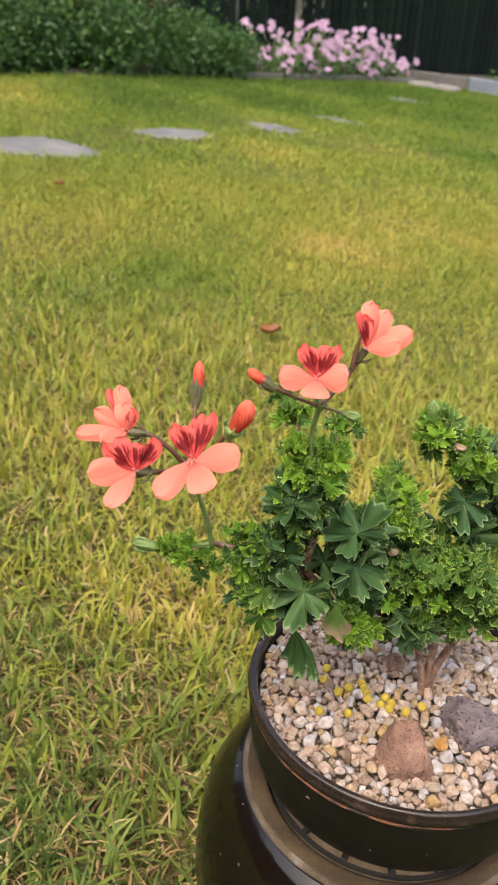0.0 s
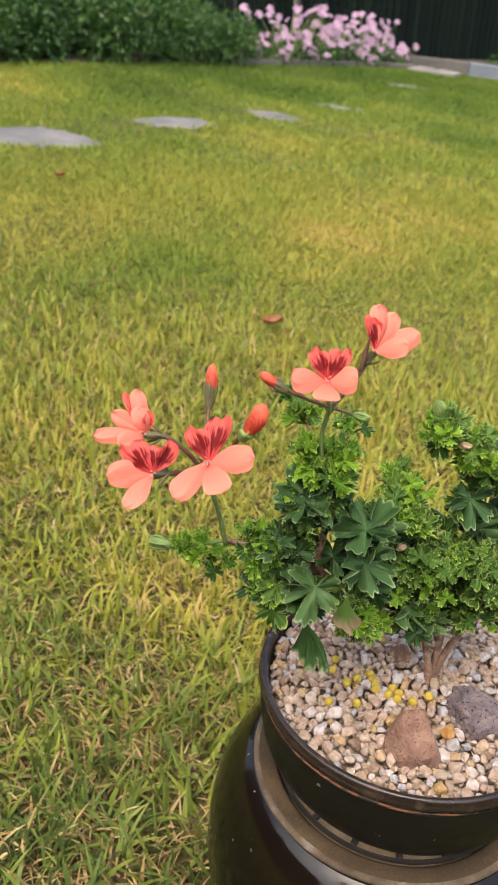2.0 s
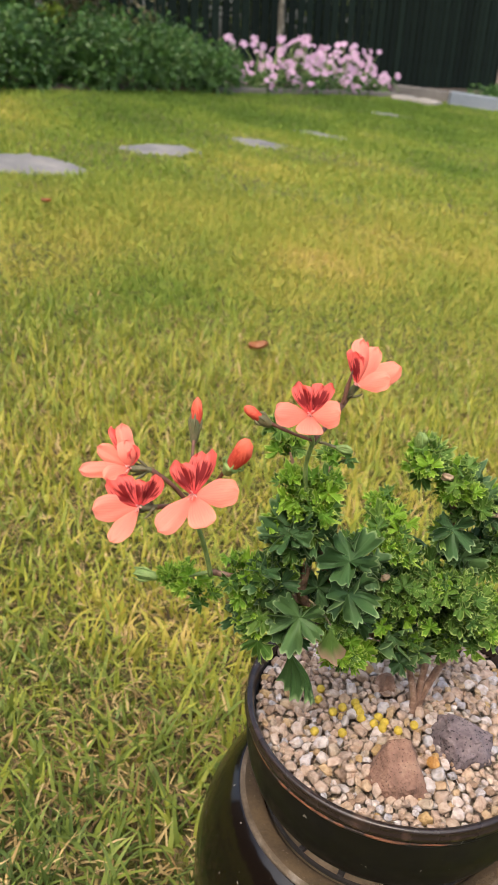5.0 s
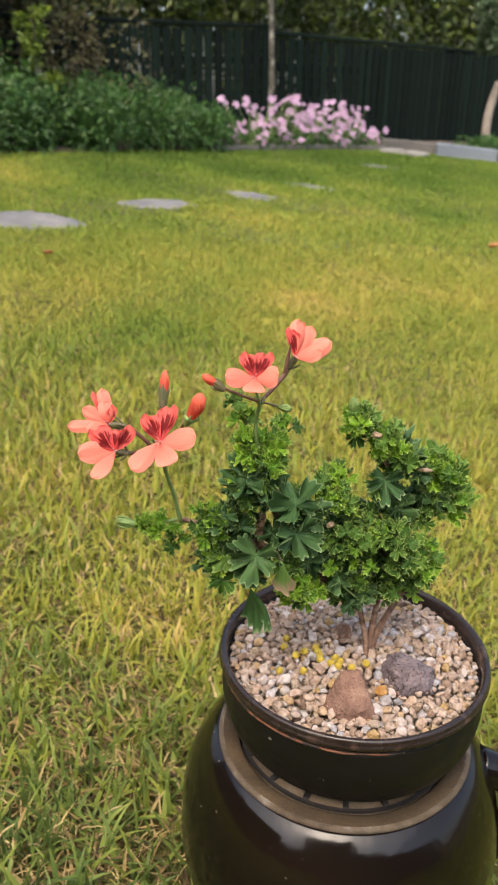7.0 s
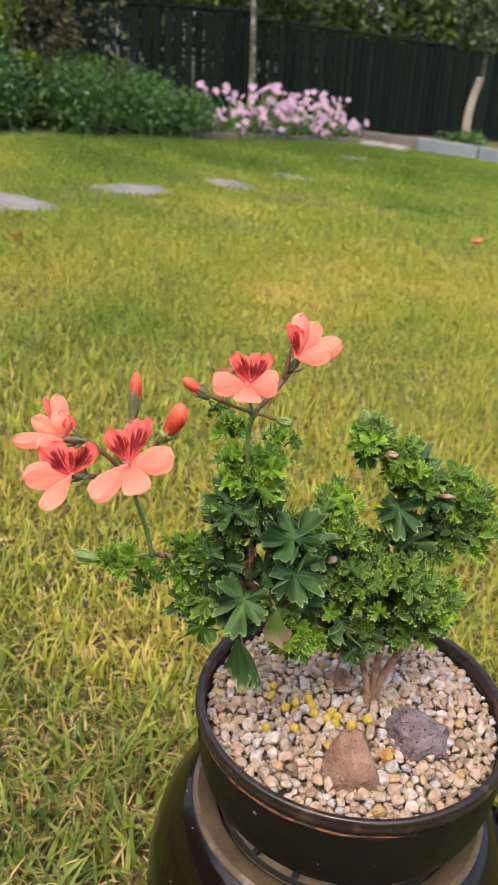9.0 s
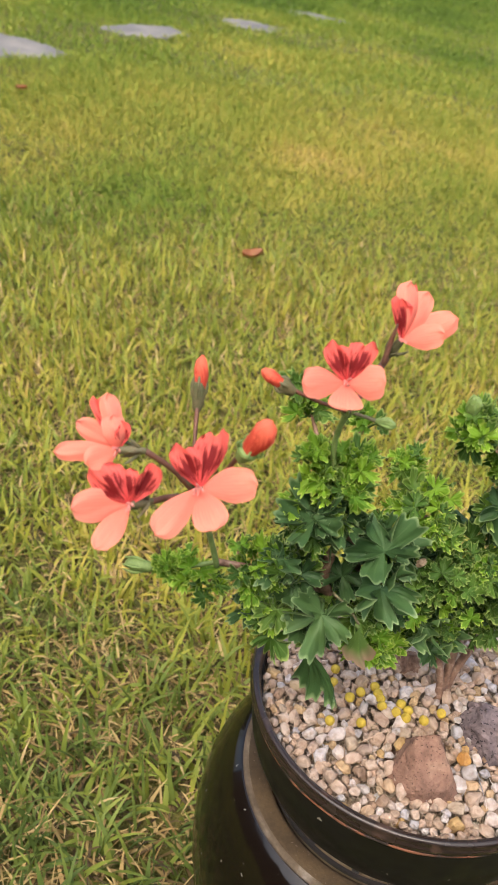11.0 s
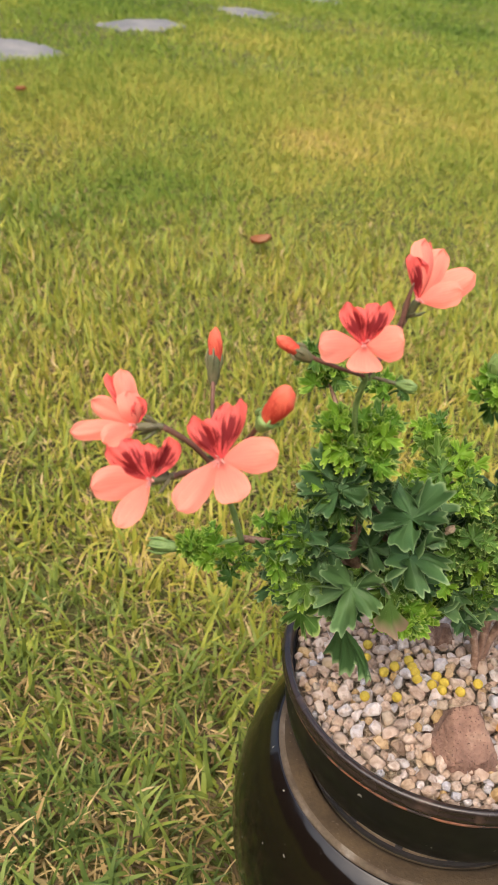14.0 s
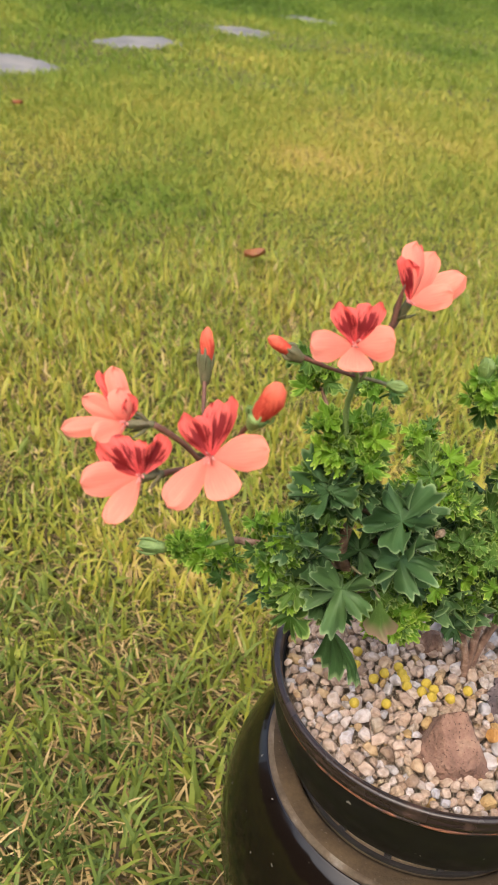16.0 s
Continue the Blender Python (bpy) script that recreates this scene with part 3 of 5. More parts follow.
def build_bed():
    # soil of the planted border between the edging and the fence
    edge = BED_EDGE
    verts, faces = [], []
    for i, (x, y) in enumerate(edge):
        back = Vector((x, y, 0))
        t = (F0 - back).dot(FNORM)
        far = back - FNORM * (abs(t) + 0.3)
        for k in range(5):
            p = back.lerp(far, k / 4)
            verts.append((p.x, p.y, ground_z(p.x, p.y) + (0.03 if k else -0.006) + 0.02 * min(k, 1) * noise.noise((p.x * 3, p.y * 3, 1))))
    for i in range(len(edge) - 1):
        for k in range(4):
            faces.append((i * 5 + k, (i + 1) * 5 + k, (i + 1) * 5 + k + 1, i * 5 + k + 1))
    bed = put("flower_bed", mesh_of("flower_bed", verts, faces, BED_SOIL))
    tagged(bed, "dark bare soil of the flower bed before the fence", "flower bed", kind="structure")
    stones = [(-0.42, 6.70), (0.02, 7.18), (0.48, 7.66), (0.94, 8.12), (1.40, 8.50)]
    for a, b in zip(stones, stones[1:]):
        bar_between("edging_stone", (*a, 0), (a[0] + (b[0] - a[0]) * 0.97, a[1] + (b[1] - a[1]) * 0.97, 0), 0.09, 0.045, EDGING, "weathered grey concrete edging along the flower bed", "edging")
    bar_between("edging_wall", (1.36, 8.66, 0), (2.02, 8.74, 0), 0.12, 0.11, EDGING, "dark weathered concrete edging beside the kerb", "edging")
    bar_between("kerb", (1.96, 8.56, 0), (2.60, 8.48, 0), 0.16, 0.13, KERB, "pale blue-grey granite kerb block", "kerb")
    bar_between("kerb", (2.61, 8.48, 0), (3.40, 8.38, 0), 0.16, 0.13, KERB, "pale blue-grey granite kerb block", "kerb")
    rng = random.Random(11)
    for poly in ([(1.30, 8.20), (1.48, 8.50), (1.62, 8.46), (1.52, 8.18)], [(1.50, 8.16), (1.66, 8.42), (1.86, 8.34), (1.72, 8.10)]):
        bm = slab([(x, y, ground_z(x, y) + 0.04) for x, y in poly], 0.06, rng, 0.01)
        tagged(part("flagstone", bm, FLAG, None), "pale flagstone at the corner of the flower bed", "flagstone", "flagstones by the flower bed")


build_bed()


# ---- planting along the fence ----
def foliage_material(name, stops, share=0.3):
    m, nt, b = nodes_of(name, 0.5)
    geo = nt.nodes.new("ShaderNodeNewGeometry")
    tone = calc(nt, "ADD", calc(nt, "MULTIPLY", geo.outputs["Random Per Island"], 0.65), calc(nt, "MULTIPLY", noise_node(nt, 3.0, 3.0), 0.45))
    col = ramp(nt, tone, stops)
    nt.links.new(col, b.inputs["Base Color"])
    translucent(m, nt, b, col, share)
    return m


SHRUB_LEAF = foliage_material("shrub_leaves", [(0.1, (0.0185, 0.0588, 0.0118)), (0.5, (0.0403, 0.1050, 0.0202)), (0.9, (0.0840, 0.1764, 0.0336))])
TREE_LEAF = foliage_material("tree_leaves", [(0.1, (0.0078, 0.0172, 0.0039)), (0.5, (0.0265, 0.0468, 0.0078)), (0.9, (0.1248, 0.1677, 0.0250))], 0.4)
DARK_LEAF = foliage_material("dark_tree_leaves", [(0.1, (0.0522, 0.0418, 0.0228)), (0.6, (0.1092, 0.0950, 0.0418)), (0.92, (0.1900, 0.1995, 0.0665))], 0.4)
RED_LEAF = foliage_material("red_leaves", [(0.1, (0.1500, 0.0260, 0.0144)), (0.9, (0.3600, 0.0780, 0.0360))], 0.4)
SAPLING_LEAF = foliage_material("sapling_leaves", [(0.1, (0.06, 0.11, 0.012)), (0.9, (0.20, 0.27, 0.030))], 0.4)
PALE_LEAF = foliage_material("pale_leaves", [(0.1, (0.0198, 0.0420, 0.0132)), (0.9, (0.0992, 0.1456, 0.0660))], 0.4)
TRUNK_GREY = surface("grey_bark", [(0.35, (0.0405, 0.0360, 0.0288)), (0.52, (0.1080, 0.0990, 0.0765)), (0.68, (0.2700, 0.2610, 0.2160))], 16.0, 0.9, 90, 0.8, 0.006)
TRUNK_PALE = surface("pale_bark", [(0.3, (0.2132, 0.1722, 0.1353)), (0.7, (0.3772, 0.3198, 0.2624))], 10.0, 0.9, 80, 0.6, 0.005)
PINK = foliage_material("pink_petals", [(0.1, (0.3103, 0.1496, 0.2742)), (0.5, (0.4020, 0.2306, 0.3680)), (0.9, (0.4936, 0.3428, 0.4763))], 0.3)


def leaf_cloud(rng, centres, count, size, spread, droop=0.3):
    """Many folded diamond leaves scattered round centres (point, radius): verts and faces."""
    n = len(centres)
    pick = rng.integers(0, n, count)
    c = np.array([p for p, r in centres])[pick]
    rad = np.array([r for p, r in centres])[pick]
    d = rng.normal(size=(count, 3))
    d /= np.linalg.norm(d, axis=1)[:, None]
    p = c + d * (rad * rng.uniform(0.35, 1.0, count) ** 0.6)[:, None] * spread
    out = d + rng.normal(size=(count, 3)) * 0.7
    out[:, 2] -= droop
    out /= np.linalg.norm(out, axis=1)[:, None]
    side = np.cross(out, rng.normal(size=(count, 3)))
    side /= np.linalg.norm(side, axis=1)[:, None]
    up = np.cross(side, out)
    L = size * rng.uniform(0.6, 1.3, count)[:, None]
    v = np.stack([p, p + out * L * 0.5 + side * L * 0.27 + up * L * 0.10, p + out * L + up * L * -0.08, p + out * L * 0.5 - side * L * 0.27 + up * L * 0.10], 1)
    faces = [(4 * i, 4 * i + 1, 4 * i + 2) for i in range(count)] + [(4 * i, 4 * i + 2, 4 * i + 3) for i in range(count)]
    return v.reshape(-1, 3), faces


def build_shrubs():
    nrng = np.random.default_rng(21)
    rng = random.Random(21)
    spots = [(-3.0, 4.30, 0.52), (-2.45, 4.82, 0.50), (-2.0, 5.32, 0.50), (-1.62, 5.68, 0.48), (-1.25, 6.08, 0.46), (-0.88, 6.48, 0.42), (-0.55, 6.85, 0.30),
             (-2.7, 5.4, 0.58), (-2.0, 6.1, 0.56), (-1.35, 6.70, 0.50), (-0.85, 7.2, 0.34), (2.56, 8.92, 0.13)]
    for x, y, h in spots:
        base = ground_z(x, y) + 0.02
        bush = thing("shrub", "dense green leafy perennial shrub along the fence", "shrub", (x, y, base), "shrubs along the fence")
        stems, centres = [], []
        for i in range(16):
            a, lean = rng.uniform(0, 6.28), rng.uniform(0.03, 0.40)
            top = Vector((math.cos(a) * lean, math.sin(a) * lean, h * rng.uniform(0.62, 1.08) * (1 - 0.35 * lean)))
            stems.append(tube([(top.x * 0.1, top.y * 0.1, 0), (top.x * 0.5, top.y * 0.5, top.z * 0.55), top], [0.006, 0.004, 0.002], 5))
            for k in range(6):
                q = top * (0.08 + 0.18 * k)
                centres.append(((q.x, q.y, q.z), 0.10))
            if h > 0.25:
                centres += [((math.cos(a) * 0.30, math.sin(a) * 0.30, 0.06), 0.09), ((math.cos(a) * 0.30, math.sin(a) * 0.30, 0.16), 0.10)]
        put("branchwork", mesh_of("branchwork", *joined(stems), STEM), bush)
        put("foliage", mesh_of("foliage", *leaf_cloud(nrng, centres, 3800, 0.046, 1.0), SHRUB_LEAF, False), bush)


def bloom_mesh(rng):
    """An open five-petalled pink flower, facing +z."""
    verts, faces = [], []
    for k in range(5):
        a = 2 * math.pi * k / 5 + rng.uniform(-0.1, 0.1)
        o = len(verts)
        for r, w, z in ((0.004, 0.004, 0.0), (0.024, 0.016, 0.010), (0.044, 0.019, 0.010), (0.054, 0.009, 0.003)):
            for s in (-1, 0, 1):
                verts.append((r * math.cos(a) - s * w * math.sin(a), r * math.sin(a) + s * w * math.cos(a), z + 0.004 * abs(s)))
        for i in range(3):
            for j in range(2):
                faces.append((o + 3 * i + j, o + 3 * i + j + 1, o + 3 * i + 4 + j, o + 3 * i + 3 + j))
    return mesh_of("bloom", verts, faces, PINK)


def build_pink_flowers():
    rng = random.Random(33)
    nrng = np.random.default_rng(33)
    blooms = [bloom_mesh(rng) for _ in range(4)]
    for i in range(9):
        f = i / 8
        x, y = -0.13 + 1.30 * f, 7.22 + 1.42 * f
        base = ground_z(x, y) + 0.02
        plant = thing("flowering_plant", "clump of pale pink open flowers over low green leaves", "flowering plant", (x, y, base), "pink flowers before the fence")
        tall = 0.44 * (1 - 0.25 * abs(f - 0.3))
        stems, centres = [], []
        heads = []
        for k in range(28):
            a, rr = rng.uniform(0, 6.28), 0.30 * math.sqrt(rng.random())
            h = tall * rng.uniform(0.04, 1.0) ** 1.25
            top = Vector((math.cos(a) * rr, math.sin(a) * rr, h))
            stems.append(tube([(top.x * 0.2, top.y * 0.2, 0), (top.x * 0.6, top.y * 0.6, h * 0.6), top], [0.004, 0.003, 0.002], 5))
            heads.append(top)
            centres += [((top.x * 0.6, top.y * 0.6, h * 0.35), 0.09), ((top.x * 0.8, top.y * 0.8, h * 0.15), 0.09)]
        put("branchwork", mesh_of("branchwork", *joined(stems), STEM), plant)
        put("foliage", mesh_of("foliage", *leaf_cloud(nrng, centres, 260, 0.05, 1.0), SHRUB_LEAF, False), plant)
        for top in heads:
            s = rng.uniform(0.48, 0.80)
            m = pose(*top, rng.uniform(25, 75), rng.uniform(-30, 30), rng.uniform(-50, 50)) @ Matrix.Scale(s, 4)
            put("bloom", rng.choice(blooms), plant, m)


build_shrubs()
build_pink_flowers()


def build_tree(at, height, trunk_r, crown, leaves, size, leafmat, bark, label, seed, bare=0.35, lean=(0, 0), limbs=9, group="", clump=1.0, bow=None, upper=False):
    """A tapered trunk, limbs and a crown of many leaves round the twig ends."""
    rng, nrng = random.Random(seed), np.random.default_rng(seed)
    x, y = at
    tree = thing("tree", label, "tree", (x, y, ground_z(x, y) - 0.02), group)
    top = Vector((lean[0], lean[1], height))
    trunk_path = [Vector((0, 0, 0)), top * 0.35 + Vector((rng.uniform(-.03, .03), rng.uniform(-.03, .03), 0)), top * 0.7, top]
    trunk_path = bow or trunk_path
    ends = (1.0, 0.95, 0.9, 0.82) if upper else (1.0, 0.8, 0.55, 0.2)
    put("trunk", mesh_of("trunk", *tube(trunk_path, [trunk_r * e for e in ends], 10, 0.08, rng), bark), tree)
    # added link between the pale stump and the crown, dark so it hardly shows
    if upper:
        path = [Vector(trunk_path[-1]) - Vector((-0.01, 0, 0.06)), Vector((0.07, 0.02, 1.15)), top]
        put("upper_trunk", mesh_of("upper_trunk", *tube(path, [trunk_r * 0.5, trunk_r * 0.4, trunk_r * 0.2], 8, 0.06, rng), TRUNK_GREY), tree, label="added thin dark trunk joining the pale stump to the crown")
    centres = []
    for i in range(limbs):
        k = bare + (1 - bare) * (i + rng.random()) / limbs
        root = top * k
        a = i * 2.4 + rng.uniform(-0.5, 0.5)
        reach = crown * rng.uniform(0.55, 1.05) * (1.15 - 0.55 * k)
        end = root + Vector((math.cos(a) * reach, math.sin(a) * reach, reach * rng.uniform(-0.15, 0.5)))
        midp = root.lerp(end, 0.5) + Vector((0, 0, 0.08 * reach))
        put("limb", mesh_of("limb", *tube([root, midp, end], [trunk_r * 0.4, trunk_r * 0.25, trunk_r * 0.1], 6), bark), tree)
        for s in range(5):
            q = root.lerp(end, 0.35 + 0.17 * s) + Vector((rng.uniform(-.2, .2), rng.uniform(-.2, .2), rng.uniform(-.25, .2))) * reach * 0.6
            centres.append(((q.x, q.y, q.z), clump * reach * rng.uniform(0.14, 0.30)))
    put("crown", mesh_of("crown", *leaf_cloud(nrng, centres, leaves, size, 1.0), leafmat, False), tree)
    return tree


def build_trees():
    for i, (x, y, h, c) in enumerate([(-3.6, 8.6, 4.2, 1.7), (-1.6, 9.6, 4.4, 1.8), (0.2, 10.8, 4.6, 1.9), (1.9, 12.0, 4.8, 1.9), (3.6, 13.2, 5.0, 2.0), (5.6, 14.2, 5.0, 2.0), (1.0, 14.5, 5.5, 2.2), (-1.5, 13.0, 5.5, 2.2)]):
        build_tree((x, y), h, 0.09, c, 9300, 0.135, TREE_LEAF, TRUNK_GREY, "broadleaf tree with light green crown behind the fence", 50 + i, 0.22, limbs=13, group="trees behind the fence")
    build_tree((-2.20, 6.45), 2.6, 0.035, 0.95, 20000, 0.062, DARK_LEAF, TRUNK_GREY, "dark twiggy tree with brownish leaves beside the fence", 71, 0.14, limbs=14, clump=1.9)
    build_tree((-2.9, 6.2), 2.4, 0.035, 1.0, 16000, 0.062, DARK_LEAF, TRUNK_GREY, "dark twiggy tree with brownish leaves beside the fence", 72, 0.14, limbs=14, clump=1.9)
    build_tree((-2.05, 5.9), 2.0, 0.02, 0.6, 1500, 0.06, RED_LEAF, TRUNK_GREY, "slender young tree with dark red leaves", 73, 0.5, limbs=8)
    build_tree((-1.64, 5.88), 0.98, 0.010, 0.20, 420, 0.055, SAPLING_LEAF, TRUNK_GREY, "slender sapling with light green leaves among the shrubs", 76, 0.45, limbs=6)
    build_tree((0.155, 7.80), 2.7, 0.034, 0.7, 900, 0.09, TREE_LEAF, TRUNK_GREY, "slim grey-barked young tree before the fence", 74, 0.62, lean=(-0.11, 0.0), limbs=7)
    build_tree((2.70, 9.2), 1.55, 0.052, 0.50, 1600, 0.085, PALE_LEAF, TRUNK_PALE, "small bowed tree with pale trunk and silvery leaves", 75, 0.72, lean=(0.02, 0.0), limbs=10, clump=1.4,
               bow=[(0.02, 0, 0), (-0.03, 0, 0.26), (-0.02, 0, 0.52), (0.045, 0, 0.80)], upper=True)


build_trees()


def build_hedge():
    """Dense undergrowth close behind the fence, seen through the gaps between the boards."""
    nrng = np.random.default_rng(91)
    rng = random.Random(91)
    for i in range(13):
        p = F0 + FDIR * (-7.4 + 0.95 * i) - FNORM * 0.75
        bush = thing("hedge_bush", "dark green bush behind the fence", "bush", (p.x, p.y, ground_z(p.x, p.y)), "bushes behind the fence")
        stems, centres = [], []
        for k in range(9):
            a, rr = rng.uniform(0, 6.28), rng.uniform(0.05, 0.45)
            top = Vector((math.cos(a) * rr, math.sin(a) * rr, rng.uniform(0.9, 1.7)))
            stems.append(tube([(0, 0, 0), top * 0.5, top], [0.012, 0.008, 0.004], 5))
            centres += [(tuple(top * s), 0.20) for s in (0.3, 0.5, 0.7, 0.9, 1.0)]
        put("branchwork", mesh_of("branchwork", *joined(stems), TRUNK_GREY), bush)
        put("foliage", mesh_of("foliage", *leaf_cloud(nrng, centres, 1500, 0.11, 1.0), TREE_LEAF, False), bush)


build_hedge()


def build_back_wall():
    """An unseen wall added behind the camera to darken the jar's reflection."""
    plaster = surface("back_wall_grey", [(0.3, (0.10, 0.095, 0.09)), (0.7, (0.17, 0.16, 0.15))], 2.0, 0.9, 40, 0.4, 0.004)
    # taller unseen block added for the dark middle of the jar's reflection
    upper = mesh_from(box_bm(3.8, 0.25, 3.2, 0.01), "wall_upper", plaster)
    tagged(put("wall_upper", upper, None, pose(-1.4, -5.0, 2.452, 0, 0, 0)), "added unseen dark grey block, darkens the middle of the jar reflection", "wall", kind="structure")
    me = mesh_from(box_bm(18.0, 0.25, 2.9, 0.01), "wall_back", plaster)
    tagged(put("wall_back", me, None, pose(0, -5.0, -0.45, 0, 0, 0)), "added unseen dark grey wall, darkens the jar reflection", "wall", kind="structure")


build_back_wall()


def build_side_wall():
    """An unseen dark wall added beside the jar to keep sky out of its left reflection."""
    brick = surface("side_wall_dark", [(0.3, (0.035, 0.028, 0.024)), (0.7, (0.07, 0.055, 0.046))], 3.0, 0.9, 60, 0.5, 0.004)
    me = mesh_from(box_bm(0.25, 7.5, 3.3, 0.01), "wall_side", brick)
    tagged(put("wall_side", me, None, pose(-4.8, -1.1, -0.2, 0, 0, 0)), "added unseen dark wall, darkens the left of the jar reflection", "wall", kind="structure")


build_side_wall()


# ---- jar, trivet and pot ----
PX, PY = -0.002, -0.008   # axis of the pot
JX = -0.0050              # axis of the jar under it


def build_jar():
    jar = thing("earthenware_jar", "glossy dark brown glazed earthenware jar standing on the lawn", "jar", (JX, PY, 0))
    outer = [(0.001, 0.0), (0.095, 0.0), (0.104, 0.006), (0.120, 0.045), (0.139, 0.085), (0.1480, 0.125), (0.1490, 0.155), (0.1465, 0.183), (0.1405, 0.207), (0.1315, 0.2265), (0.1220, 0.2400), (0.1141, 0.2466)]
    prof = [tuple(p) for p in smooth_profile([(r, 0, z) for r, z in outer], 4)]
    prof = [(p[0], p[2]) for p in prof]
    prof += [(0.100, 0.236), (0.094, 0.228), (0.10, 0.20), (0.12, 0.15), (0.10, 0.04), (0.001, 0.02)]
    put("body", mesh_of("body", *lathe(prof, 128, 0.003), JAR_GLAZE), jar)
    lip = [(0.1132, 0.2440), (0.1136, 0.2474), (0.1126, 0.2490), (0.1080, 0.2493), (0.0985, 0.2480), (0.0958, 0.2466), (0.0955, 0.2375), (0.1132, 0.2375), (0.1132, 0.2440)]
    put("mouth_rim", mesh_of("mouth_rim", *lathe(lip, 128, 0.002), CLAY), jar, label="unglazed tan clay rim")
    edge = [(0.1098, 0.2494), (0.1124, 0.2494), (0.1138, 0.2480), (0.1141, 0.2462), (0.1132, 0.2455), (0.1110, 0.2470), (0.1098, 0.2494)]
    put("worn_edge", mesh_of("worn_edge", *lathe(edge, 128, 0.002), CLAY_WORN), jar, label="chipped pale grey edge of the rim")
    dirv = Vector((math.cos(radians(-4)), math.sin(radians(-4)), 0))
    pts = [dirv * r + Vector((0, 0, z)) for r, z in ((0.126, 0.214), (0.150, 0.206), (0.165, 0.186), (0.168, 0.158), (0.160, 0.130), (0.138, 0.108))]
    put("handle", mesh_of("handle", *tube(pts, [0.019, 0.017, 0.0155, 0.015, 0.016, 0.018], 18), JAR_GLAZE), jar)


build_jar()


def build_trivet():
    lid = thing("jar_lid", "flat tan clay lid set inside the jar's mouth", "lid", (JX, PY, 0))
    disc = [(0.001, 0.2472), (0.0915, 0.2472), (0.0930, 0.2462), (0.0930, 0.236), (0.001, 0.236)]
    put("plate", mesh_of("plate", *lathe(disc, 96), PLATE), lid)
    grate = thing("iron_trivet", "thin black iron ring trivet with short radial bars under the pot", "trivet", (JX, PY, 0))
    ring = [(0.0922, 0.2468), (0.0946, 0.2468), (0.0946, 0.2496), (0.0922, 0.2496), (0.0922, 0.2468)]
    put("ring", mesh_of("ring", *lathe(ring, 96), IRON, False), grate)
    bar = mesh_from(box_bm(0.034, 0.0048, 0.0032, 0.0006), "bar", IRON)
    for k in range(17):
        a = math.radians(-95 + 360 / 17 * k)
        put("bar", bar, grate, pose(0.0755 * math.cos(a), 0.0755 * math.sin(a), 0.2475, 0, 0, math.degrees(a)))


build_trivet()
RIM_Z = 0.342


def build_pot():
    pot = thing("bonsai_pot", "shallow round dark glazed bonsai pot with worn rim", "plant pot", (PX, PY, 0))
    wall = smooth_profile([(0.001, 0, 0.2515), (0.072, 0, 0.2508), (0.086, 0, 0.2535), (0.0982, 0, 0.2635), (0.1090, 0, 0.281), (0.1134, 0, 0.300), (0.1138, 0, 0.314), (0.1133, 0, 0.3262)], 5)
    prof = [(p.x, p.z) for p in wall]
    put("body", mesh_of("body", *lathe(prof + [(0.1080, 0.3262), (0.1055, 0.300), (0.098, 0.27), (0.001, 0.262)], 144, 0.001), POT_GLAZE), pot)
    band = [(0.1130, 0.3255), (0.1139, 0.3264), (0.1142, 0.3276), (0.1139, 0.3290), (0.1125, 0.3300), (0.108, 0.3295), (0.108, 0.3255), (0.1130, 0.3255)]
    put("band", mesh_of("band", *lathe(band, 144, 0.0012), POT_GLAZE), pot)
    arc = [(0.1136 * math.cos(radians(a)), 0.1136 * math.sin(radians(a)), 0.3282 + 0.0004 * math.sin(a * 0.31)) for a in range(176, 284, 3)]
    put("worn_line", mesh_of("worn_line", *tube(arc, [0.0004 + 0.0011 * math.sin(math.pi * i / (len(arc) - 1)) ** 0.6 for i in range(len(arc))], 8), RUST), pot, label="bare reddish clay line where the glaze is worn")
    lip = [(0.1135, 0.3296), (0.1158, 0.3318), (0.1168, 0.3352), (0.1164, 0.3368), (0.1156, 0.3374), (0.1158, 0.3392), (0.1150, 0.3415), (0.1132, RIM_Z), (0.1112, 0.3412), (0.1098, 0.3385), (0.1094, 0.333), (0.1070, 0.318), (0.110, 0.3296), (0.1135, 0.3296)]
    put("lip", mesh_of("lip", *lathe(lip, 144, 0.0012), RIM_GLAZE), pot, label="double-ridged brown lip, glaze worn along the edge")
    crest = [(0.1133 * math.cos(radians(a)), 0.1133 * math.sin(radians(a)), 0.3414) for a in range(150, 303, 3)]
    put("worn_crest", mesh_of("worn_crest", *tube(crest, [0.0003 + 0.0006 * abs(noise.noise((i * 0.37, 2.0, 0.0))) * math.sin(math.pi * i / (len(crest) - 1)) for i in range(len(crest))], 6), CLAY_WORN), pot, label="chipped crest of the lip")


build_pot()


# ---- gravel ----
def mound(x, y):
    r = math.hypot(x - PX, y - PY)
    return 0.3275 + 0.0145 * max(0.0, 1 - (r / 0.108) ** 2) + 0.002 * noise.noise((x * 40, y * 40, 0))


